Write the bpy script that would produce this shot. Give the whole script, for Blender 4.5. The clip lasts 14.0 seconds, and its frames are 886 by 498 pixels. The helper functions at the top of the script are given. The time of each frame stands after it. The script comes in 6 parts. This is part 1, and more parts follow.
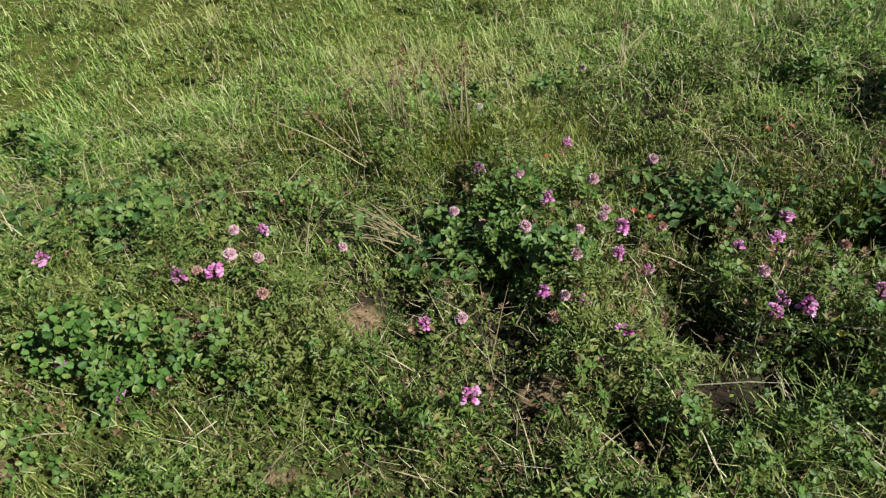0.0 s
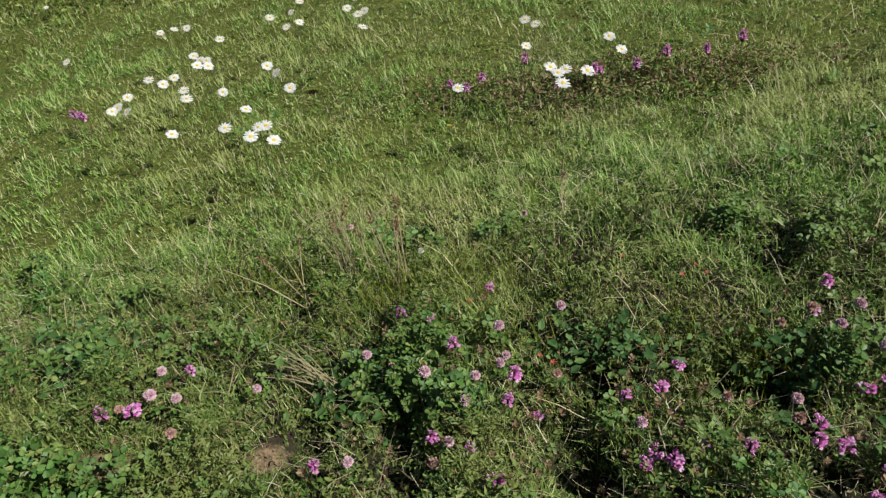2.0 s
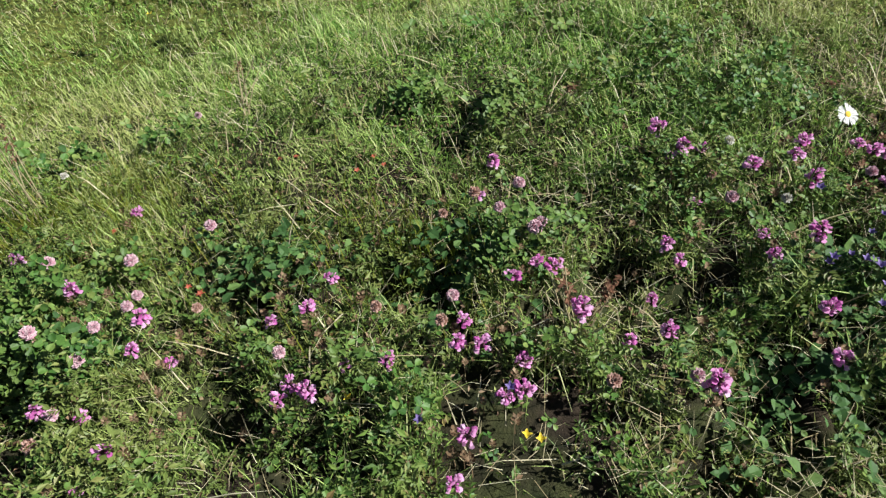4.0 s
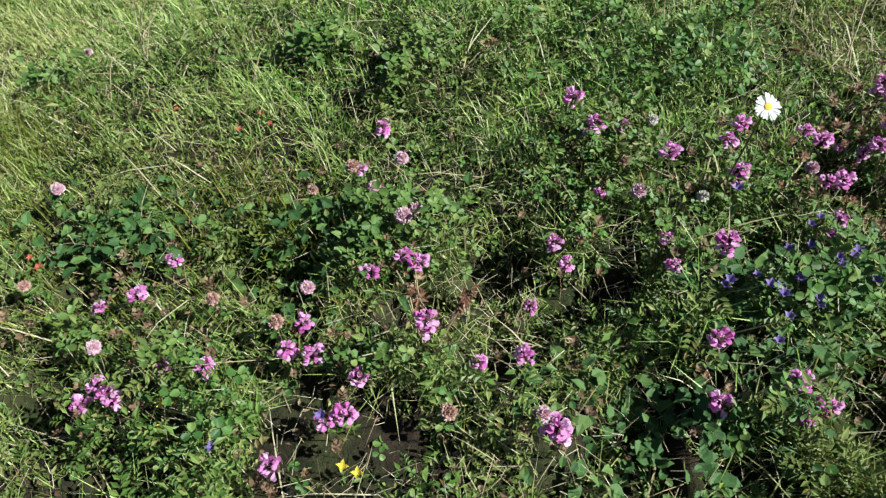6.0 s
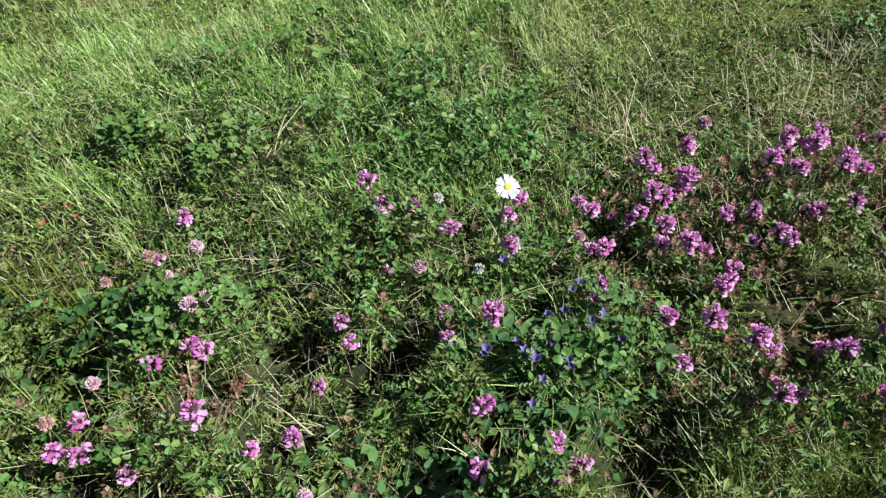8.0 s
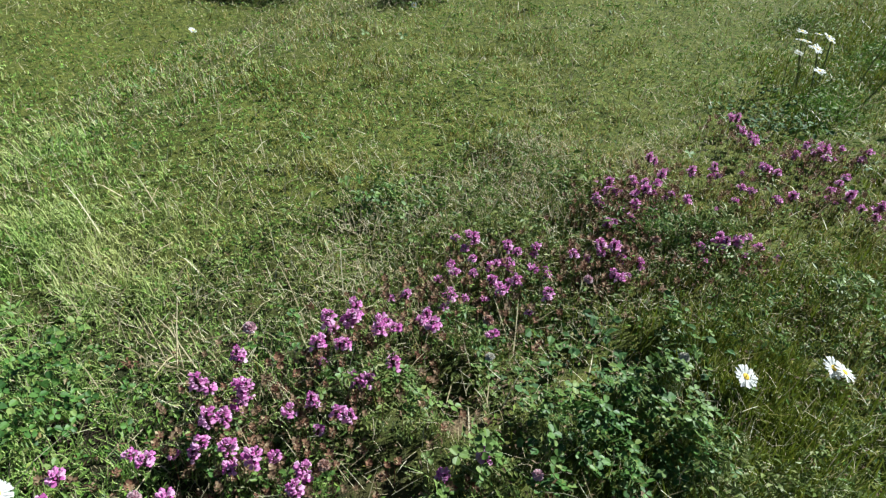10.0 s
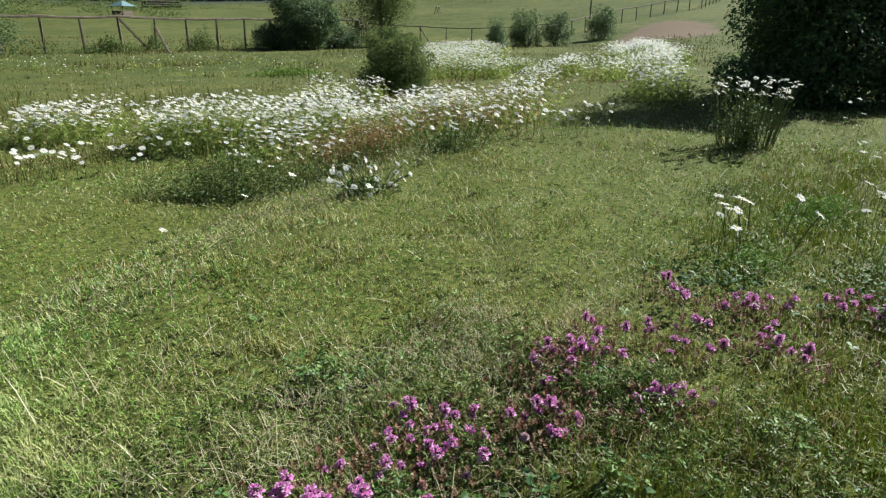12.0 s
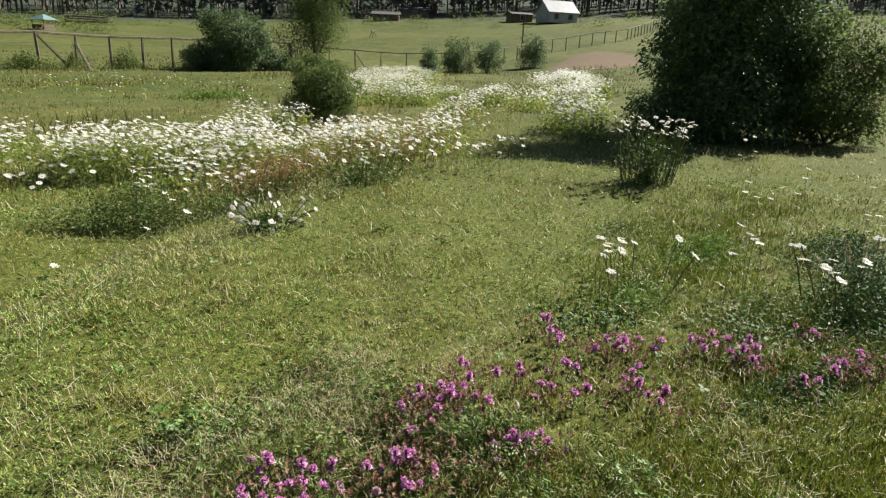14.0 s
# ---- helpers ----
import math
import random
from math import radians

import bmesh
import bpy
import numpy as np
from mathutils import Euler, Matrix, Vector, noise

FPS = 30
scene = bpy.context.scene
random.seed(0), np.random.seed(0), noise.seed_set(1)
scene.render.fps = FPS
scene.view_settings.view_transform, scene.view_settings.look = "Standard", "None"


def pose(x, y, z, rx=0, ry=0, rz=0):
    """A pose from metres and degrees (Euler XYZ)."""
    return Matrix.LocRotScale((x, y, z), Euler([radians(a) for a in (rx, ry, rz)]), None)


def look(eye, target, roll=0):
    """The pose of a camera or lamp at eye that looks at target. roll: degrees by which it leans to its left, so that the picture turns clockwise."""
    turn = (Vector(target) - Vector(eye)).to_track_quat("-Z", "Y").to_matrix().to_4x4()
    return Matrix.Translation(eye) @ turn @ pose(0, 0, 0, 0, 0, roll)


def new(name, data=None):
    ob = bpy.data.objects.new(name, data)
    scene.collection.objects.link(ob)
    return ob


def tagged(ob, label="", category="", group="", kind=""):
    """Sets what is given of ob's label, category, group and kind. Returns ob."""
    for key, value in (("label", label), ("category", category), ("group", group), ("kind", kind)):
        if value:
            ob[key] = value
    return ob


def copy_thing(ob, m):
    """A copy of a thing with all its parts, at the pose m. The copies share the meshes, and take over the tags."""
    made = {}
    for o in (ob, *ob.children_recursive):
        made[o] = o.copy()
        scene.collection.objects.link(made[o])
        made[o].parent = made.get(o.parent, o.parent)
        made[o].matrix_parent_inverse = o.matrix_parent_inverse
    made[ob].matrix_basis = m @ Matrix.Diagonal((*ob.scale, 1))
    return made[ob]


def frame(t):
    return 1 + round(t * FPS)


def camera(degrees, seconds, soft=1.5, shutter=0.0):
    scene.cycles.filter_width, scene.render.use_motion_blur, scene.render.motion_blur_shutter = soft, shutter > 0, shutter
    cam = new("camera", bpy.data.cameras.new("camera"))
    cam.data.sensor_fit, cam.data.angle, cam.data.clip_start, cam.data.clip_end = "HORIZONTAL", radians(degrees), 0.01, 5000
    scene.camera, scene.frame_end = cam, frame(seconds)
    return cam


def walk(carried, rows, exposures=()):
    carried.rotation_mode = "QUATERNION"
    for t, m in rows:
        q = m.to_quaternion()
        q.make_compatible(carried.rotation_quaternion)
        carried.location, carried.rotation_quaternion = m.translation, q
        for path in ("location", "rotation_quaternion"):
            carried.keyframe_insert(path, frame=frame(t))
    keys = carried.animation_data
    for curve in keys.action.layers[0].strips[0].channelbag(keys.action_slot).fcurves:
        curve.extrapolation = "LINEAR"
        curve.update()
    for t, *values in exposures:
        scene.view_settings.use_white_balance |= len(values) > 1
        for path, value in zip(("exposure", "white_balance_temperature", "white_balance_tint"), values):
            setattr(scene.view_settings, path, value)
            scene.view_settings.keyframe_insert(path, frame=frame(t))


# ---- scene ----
cam = camera(67.3, 14.0, 1.3)
PATH = [
    (0, (0.146, 0.008, 1.074), (-0.079, 1.366, -0.377), -8.0),
    (0.5, (0.281, 0.035, 1.103), (-0.141, 1.416, -0.281), -12.0),
    (1, (0.407, 0.012, 1.135), (-0.161, 1.548, -0.013), -12.2),
    (1.5, (0.449, 0.011, 1.183), (-0.096, 1.619, 0.126), -12.6),
    (2, (0.493, 0.012, 1.158), (0.099, 1.579, -0.021), -10.8),
    (2.5, (0.574, 0.048, 1.138), (0.43, 1.56, -0.164), -9.4),
    (3, (0.611, 0.139, 1.127), (0.639, 1.668, -0.163), -7.2),
    (3.5, (0.683, 0.164, 1.036), (0.756, 1.49, -0.46), -6.7),
    (4, (0.871, 0.195, 1.011), (0.927, 1.538, -0.47), -7.2),
    (4.2, (0.926, 0.187, 1.016), (0.968, 1.577, -0.421), -6.7),
    (6.3, (1.206, 0.367, 0.936), (1.108, 1.523, -0.692), -9.0),
    (6.5, (1.235, 0.350, 0.941), (1.016, 1.517, -0.668), -11.9),
    (7, (1.296, 0.315, 0.95), (1.056, 1.546, -0.608), -8.0),
    (7.3, (1.329, 0.310, 0.96), (1.202, 1.616, -0.549), -5.7),
    (7.5, (1.353, 0.313, 0.969), (1.305, 1.634, -0.532), -5.0),
    (8, (1.402, 0.324, 0.972), (1.585, 1.618, -0.542), -3.1),
    (8.5, (1.476, 0.330, 0.978), (1.916, 1.582, -0.518), -0.6),
    (9, (1.549, 0.319, 1), (2.245, 1.564, -0.402), 0.4),
    (9.2, (1.571, 0.317, 1.013), (2.423, 1.514, -0.345), 2.3),
    (11.3, (1.680, 0.197, 1.042), (3.011, 1.525, 0.359), -1.1),
    (11.5, (1.683, 0.183, 1.041), (3.024, 1.525, 0.407), -1.2),
    (12, (1.675, 0.137, 1.032), (3.028, 1.461, 0.39), 0.6),
    (12.5, (1.657, 0.067, 1.059), (3.080, 1.269, 0.331), 2.7),
    (13, (1.710, 0.011, 1.08), (3.160, 1.195, 0.375), 2.1),
    (13.5, (1.800, -0.032, 1.109), (3.237, 1.169, 0.407), 2.3),
    (14, (1.805, -0.022, 1.13), (3.300, 1.177, 0.555), 2.3),
]
walk(cam, [(t, look(eye, target, roll)) for t, eye, target, roll in PATH],
     [(0, 0.72, 6200, 9), (0.8, 0.68, 6150, 9), (1.5, 0.61, 6100, 9), (2.0, 0.42, 6100, 9), (2.5, 0.56, 6050, 9), (3.0, 0.76, 6050, 9), (3.5, 0.70, 6050, 9), (4.2, 0.93, 5950, 7), (6.5, 0.95, 5700, 5), (9, 1.06, 5650, 3), (11.3, 1.11, 5700, 3), (12.5, 1.05, 6000, 7), (14, 1.22, 6400, 9)])

# ---- world and sun ----
SUN_AZIMUTH, SUN_HEIGHT = 103.0, 41.0      # degrees clockwise from +y, degrees above the ground
world = bpy.data.worlds.new("sky")
scene.world = world
world.use_nodes = True
sky = world.node_tree.nodes.new("ShaderNodeTexSky")
sky.sky_type = "NISHITA"
sky.sun_disc = False
sky.sun_elevation, sky.sun_rotation = radians(SUN_HEIGHT), radians(SUN_AZIMUTH)
sky_back = world.node_tree.nodes["Background"]
sky_back.inputs["Strength"].default_value = 0.027
world.node_tree.links.new(sky.outputs["Color"], sky_back.inputs["Color"])
sun_data = bpy.data.lights.new("sun", "SUN")
sun_data.energy, sun_data.angle, sun_data.color = 5.0, radians(0.53), (1.0, 0.94, 0.84)
sun = new("sun", sun_data)
sun_way = Vector((math.sin(radians(SUN_AZIMUTH)) * math.cos(radians(SUN_HEIGHT)), math.cos(radians(SUN_AZIMUTH)) * math.cos(radians(SUN_HEIGHT)), math.sin(radians(SUN_HEIGHT))))
sun.matrix_world = look(sun_way * 60, (0, 0, 0))

# ---- materials ----
def node(tree, kind, **values):
    n = tree.nodes.new("ShaderNode" + kind)
    for key, value in values.items():
        n.inputs[key].default_value = value
    return n


def ramp(tree, source, stops):
    n = tree.nodes.new("ShaderNodeValToRGB")
    els = n.color_ramp.elements
    while len(els) > 1:
        els.remove(els[-1])
    for k, (at, col) in enumerate(stops):
        e = els[0] if k == 0 else els.new(at)
        e.position, e.color = at, (*col, 1)
    tree.links.new(source, n.inputs["Fac"])
    return n.outputs["Color"]


def mixed(tree, fac, a, b, kind="MIX"):
    n = tree.nodes.new("ShaderNodeMix")
    n.data_type, n.blend_type = "RGBA", kind
    for sock, v in ((n.inputs[0], fac), (n.inputs[6], a), (n.inputs[7], b)):
        if isinstance(v, (int, float)):
            sock.default_value = v
        elif isinstance(v, tuple):
            sock.default_value = (*v, 1)
        else:
            tree.links.new(v, sock)
    return n.outputs[2]


def blank(name):
    m = bpy.data.materials.new(name)
    m.use_nodes = True
    t = m.node_tree
    return m, t, t.nodes["Principled BSDF"], t.nodes["Material Output"]


def noise_of(tree, scale, detail=3.0, rough=0.55):
    co = tree.nodes.new("ShaderNodeTexCoord")
    n = node(tree, "TexNoise", Scale=scale, Detail=detail, Roughness=rough)
    tree.links.new(co.outputs["Object"], n.inputs["Vector"])
    return n.outputs["Fac"]


def span(tree, value, low, high):
    n = node(tree, "MapRange")
    tree.links.new(value, n.inputs[0])
    n.inputs[1].default_value, n.inputs[2].default_value = low, high
    return n.outputs[0]


def foliage(name, stops, patch=None, patch_scale=1.3, through_light=0.3, rough=0.5, per="island", gloss=0.35):
    """Leaf or petal: colour by piece, large soft patches, some light let through."""
    m, t, bsdf, out = blank(name)
    if per == "island":
        src = t.nodes.new("ShaderNodeNewGeometry").outputs["Random Per Island"]
    else:
        src = t.nodes.new("ShaderNodeObjectInfo").outputs["Random"]
    col = ramp(t, src, stops)
    if patch:
        big = span(t, noise_of(t, patch_scale, 4.0, 0.6), 0.42, 0.62)
        col = mixed(t, big, col, mixed(t, 0.6, col, patch))
    fine = span(t, noise_of(t, 260.0, 2.0), 0.3, 0.75)
    col = mixed(t, fine, mixed(t, 0.28, col, (0.02, 0.025, 0.008)), col)
    t.links.new(col, bsdf.inputs["Base Color"])
    bsdf.inputs["Roughness"].default_value = rough
    bsdf.inputs["Specular IOR Level"].default_value = gloss
    tr = node(t, "BsdfTranslucent")
    t.links.new(col, tr.inputs["Color"])
    mx = node(t, "MixShader", Fac=through_light)
    t.links.new(bsdf.outputs[0], mx.inputs[1])
    t.links.new(tr.outputs[0], mx.inputs[2])
    t.links.new(mx.outputs[0], out.inputs["Surface"])
    return m


def solid(name, a, b, scale=8.0, rough=0.8, bump=0.3, bump_scale=60.0, metal=0.0):
    """Opaque surface with two scales of mottling and a fine relief."""
    m, t, bsdf, out = blank(name)
    col = mixed(t, span(t, noise_of(t, scale, 5.0, 0.6), 0.35, 0.68), a, b)
    fine = noise_of(t, bump_scale, 3.0)
    col = mixed(t, span(t, fine, 0.3, 0.7), mixed(t, 0.3, col, (0.02, 0.018, 0.015)), col)
    t.links.new(col, bsdf.inputs["Base Color"])
    bsdf.inputs["Roughness"].default_value, bsdf.inputs["Metallic"].default_value = rough, metal
    bp = node(t, "Bump", Strength=bump, Distance=0.01)
    t.links.new(fine, bp.inputs["Height"])
    t.links.new(bp.outputs[0], bsdf.inputs["Normal"])
    return m


GRASS = foliage("meadow_grass", [(0.0, (0.076, 0.177, 0.0269)), (0.3, (0.163, 0.311, 0.0514)), (0.6, (0.277, 0.439, 0.089)), (0.85, (0.421, 0.556, 0.161)), (1.0, (0.658, 0.697, 0.354))], (0.52, 0.48, 0.19), 0.9, 0.22, 0.5, gloss=0.3)
FRESH_GRASS = foliage("fresh_yellow_green_grass", [(0.0, (0.0729, 0.108, 0.0081)), (0.5, (0.154, 0.201, 0.0169)), (0.9, (0.225, 0.242, 0.03)), (1.0, (0.342, 0.299, 0.0825))], None, 0.9, 0.28, 0.6, gloss=0.2)
OLIVE_GRASS = foliage("olive_mown_grass", [(0.0, (0.0932, 0.108, 0.0121)), (0.35, (0.169, 0.181, 0.022)), (0.7, (0.273, 0.265, 0.0418)), (0.92, (0.384, 0.319, 0.0935)), (1.0, (0.582, 0.421, 0.22))], (0.33, 0.25, 0.085), 1.6, 0.2, 0.6, gloss=0.15)
TURF_LEAF = foliage("turf_leaf", [(0.0, (0.075, 0.179, 0.0213)), (0.35, (0.15, 0.299, 0.0408)), (0.7, (0.26, 0.42, 0.068)), (0.92, (0.38, 0.493, 0.119)), (1.0, (0.54, 0.546, 0.221))], (0.32, 0.36, 0.12), 0.9, 0.25, 0.6, gloss=0.2)
ROUGH_GRASS = foliage("rough_pasture_grass", [(0.0, (0.06, 0.07, 0.015)), (0.5, (0.11, 0.115, 0.025)), (0.85, (0.18, 0.16, 0.045)), (1.0, (0.27, 0.21, 0.08))], (0.17, 0.13, 0.04), 0.35, 0.2, 0.7, gloss=0.12)
DRIFT_LEAF = foliage("olive_drift_foliage", [(0.0, (0.144, 0.223, 0.043)), (0.5, (0.288, 0.374, 0.0835)), (0.85, (0.446, 0.49, 0.152)), (1.0, (0.576, 0.475, 0.215))], None, 1.0, 0.42, 0.65, gloss=0.15)
BED_GRASS = foliage("fine_bed_grass", [(0.0, (0.0504, 0.105, 0.014)), (0.4, (0.109, 0.193, 0.0279)), (0.75, (0.182, 0.272, 0.0499)), (0.93, (0.287, 0.333, 0.0929)), (1.0, (0.4, 0.35, 0.146))], (0.25, 0.26, 0.09), 3.0, 0.2, 0.5, gloss=0.3)
STRAW = foliage("dry_straw", [(0.0, (0.34, 0.27, 0.14)), (0.5, (0.52, 0.45, 0.27)), (1.0, (0.68, 0.63, 0.44))], None, 1.0, 0.2, 0.5)
CLOVER_LEAF = foliage("clover_leaf", [(0.0, (0.0302, 0.085, 0.0158)), (0.5, (0.0646, 0.155, 0.0276)), (0.85, (0.111, 0.22, 0.0427)), (1.0, (0.216, 0.278, 0.0722))], (0.16, 0.22, 0.05), 3.0, 0.18, 0.5, gloss=0.28)
HERB_LEAF = foliage("herb_leaf", [(0.0, (0.0377, 0.084, 0.0147)), (0.4, (0.0868, 0.164, 0.0282)), (0.72, (0.147, 0.232, 0.0459)), (0.92, (0.249, 0.288, 0.0857)), (1.0, (0.189, 0.128, 0.049))], (0.2, 0.22, 0.06), 4.0, 0.2, 0.5, gloss=0.28)
MEADOW_LEAF = foliage("meadow_broad_leaf", [(0.0, (0.0612, 0.14, 0.02)), (0.5, (0.123, 0.235, 0.0336)), (0.85, (0.211, 0.33, 0.056)), (1.0, (0.367, 0.399, 0.104))], (0.19, 0.27, 0.055), 0.8, 0.25, 0.5, gloss=0.12)
BROAD_LEAF = foliage("broad_leaf", [(0.0, (0.0317, 0.0788, 0.0216)), (0.6, (0.0644, 0.139, 0.0367)), (1.0, (0.129, 0.204, 0.054))], None, 3.0, 0.1, 0.6, gloss=0.2)
STEM = foliage("green_stem", [(0.0, (0.07, 0.1, 0.03)), (1.0, (0.14, 0.15, 0.05))], None, 2.0, 0.1, 0.5, "object")
SEEDHEAD = foliage("withered_brown", [(0.0, (0.1, 0.06, 0.03)), (0.6, (0.2, 0.12, 0.065)), (1.0, (0.32, 0.23, 0.14))], None, 2.0, 0.15, 0.7)
SORREL = foliage("rusty_sorrel", [(0.0, (0.204, 0.1, 0.042)), (0.6, (0.332, 0.199, 0.084)), (1.0, (0.433, 0.355, 0.14))], None, 2.0, 0.2, 0.7)
MAGENTA = foliage("magenta_petal", [(0.0, (0.5, 0.1, 0.38)), (0.35, (0.72, 0.23, 0.58)), (0.7, (0.82, 0.4, 0.7)), (1.0, (0.86, 0.55, 0.79))], None, 2.0, 0.35, 0.55, gloss=0.2)
BRACT = foliage("dark_purple_bract", [(0.0, (0.05, 0.025, 0.03)), (1.0, (0.13, 0.06, 0.06))], None, 2.0, 0.1, 0.6)
PINK = foliage("pale_pink_floret", [(0.0, (0.62, 0.3, 0.4)), (0.4, (0.74, 0.47, 0.55)), (1.0, (0.84, 0.7, 0.72))], None, 2.0, 0.3, 0.6)
PINK_OLD = foliage("fading_pink_floret", [(0.0, (0.34, 0.19, 0.13)), (0.5, (0.5, 0.3, 0.24)), (1.0, (0.62, 0.42, 0.37))], None, 2.0, 0.2, 0.7)
WHITE_PETAL = foliage("white_petal", [(0.0, (0.8, 0.8, 0.77)), (1.0, (0.88, 0.88, 0.87))], None, 2.0, 0.35, 0.5)
CREAM = foliage("cream_floret", [(0.0, (0.66, 0.62, 0.54)), (1.0, (0.8, 0.78, 0.7))], None, 2.0, 0.3, 0.6)
RUSSET = foliage("russet_spent_stem", [(0.0, (0.1, 0.045, 0.03)), (0.5, (0.19, 0.09, 0.055)), (0.85, (0.28, 0.17, 0.1)), (1.0, (0.38, 0.3, 0.18))], None, 2.0, 0.15, 0.7, gloss=0.15)
YELLOW_DISC = foliage("yellow_disc", [(0.0, (0.66, 0.42, 0.02)), (1.0, (0.78, 0.56, 0.05))], None, 2.0, 0.1, 0.7)
YELLOW_PETAL = foliage("yellow_petal", [(0.0, (0.75, 0.55, 0.03)), (1.0, (0.82, 0.66, 0.06))], None, 2.0, 0.25, 0.5)
SCARLET = foliage("scarlet_petal", [(0.0, (0.5, 0.09, 0.06)), (1.0, (0.64, 0.18, 0.11))], None, 2.0, 0.25, 0.5)
VIOLET = foliage("violet_petal", [(0.0, (0.1, 0.07, 0.25)), (1.0, (0.25, 0.18, 0.44))], None, 2.0, 0.25, 0.5)
BUSH_LEAF = foliage("dark_bush_leaf", [(0.0, (0.0473, 0.0878, 0.0378)), (0.6, (0.101, 0.169, 0.0607)), (0.9, (0.189, 0.27, 0.0945)), (1.0, (0.338, 0.378, 0.149))], None, 1.0, 0.38, 0.5, gloss=0.3)
SHRUB_LEAF = foliage("light_shrub_leaf", [(0.0, (0.07, 0.11, 0.03)), (0.6, (0.13, 0.18, 0.05)), (1.0, (0.24, 0.28, 0.1))], None, 1.0, 0.5, 0.65, gloss=0.15)
# distance haze is put into the needle colour: paler and bluer than real needles
FOREST = foliage("hazed_conifer_needles", [(0.0, (0.07, 0.095, 0.085)), (0.6, (0.1, 0.128, 0.112)), (1.0, (0.135, 0.155, 0.125))], None, 1.0, 0.45, 0.8, gloss=0.1)
BARK = solid("grey_brown_bark", (0.055, 0.045, 0.035), (0.115, 0.095, 0.072), 6.0, 0.9, 0.8, 40.0)
WEATHERED = solid("weathered_wood", (0.1, 0.075, 0.05), (0.2, 0.16, 0.115), 5.0, 0.85, 0.6, 50.0)
PALE_WALL = solid("pale_painted_boards", (0.4, 0.4, 0.4), (0.52, 0.51, 0.5), 1.2, 0.7, 0.2, 14.0)
DARK_ROOF = solid("dark_board_roof", (0.05, 0.05, 0.052), (0.1, 0.095, 0.09), 1.2, 0.8, 0.3, 12.0)
GREY_ROOF = solid("grey_sheet_roof", (0.17, 0.18, 0.2), (0.26, 0.26, 0.29), 0.8, 0.55, 0.2, 10.0, 0.1)
TEAL_ROOF = solid("faded_teal_roof", (0.1, 0.19, 0.2), (0.16, 0.25, 0.26), 1.5, 0.6, 0.2, 12.0)
TIMBER = solid("brown_log_timber", (0.12, 0.08, 0.05), (0.24, 0.17, 0.11), 1.5, 0.85, 0.5, 9.0)
DARK_PANE = solid("dark_window_pane", (0.03, 0.035, 0.04), (0.05, 0.055, 0.06), 1.0, 0.12, 0.0, 8.0)


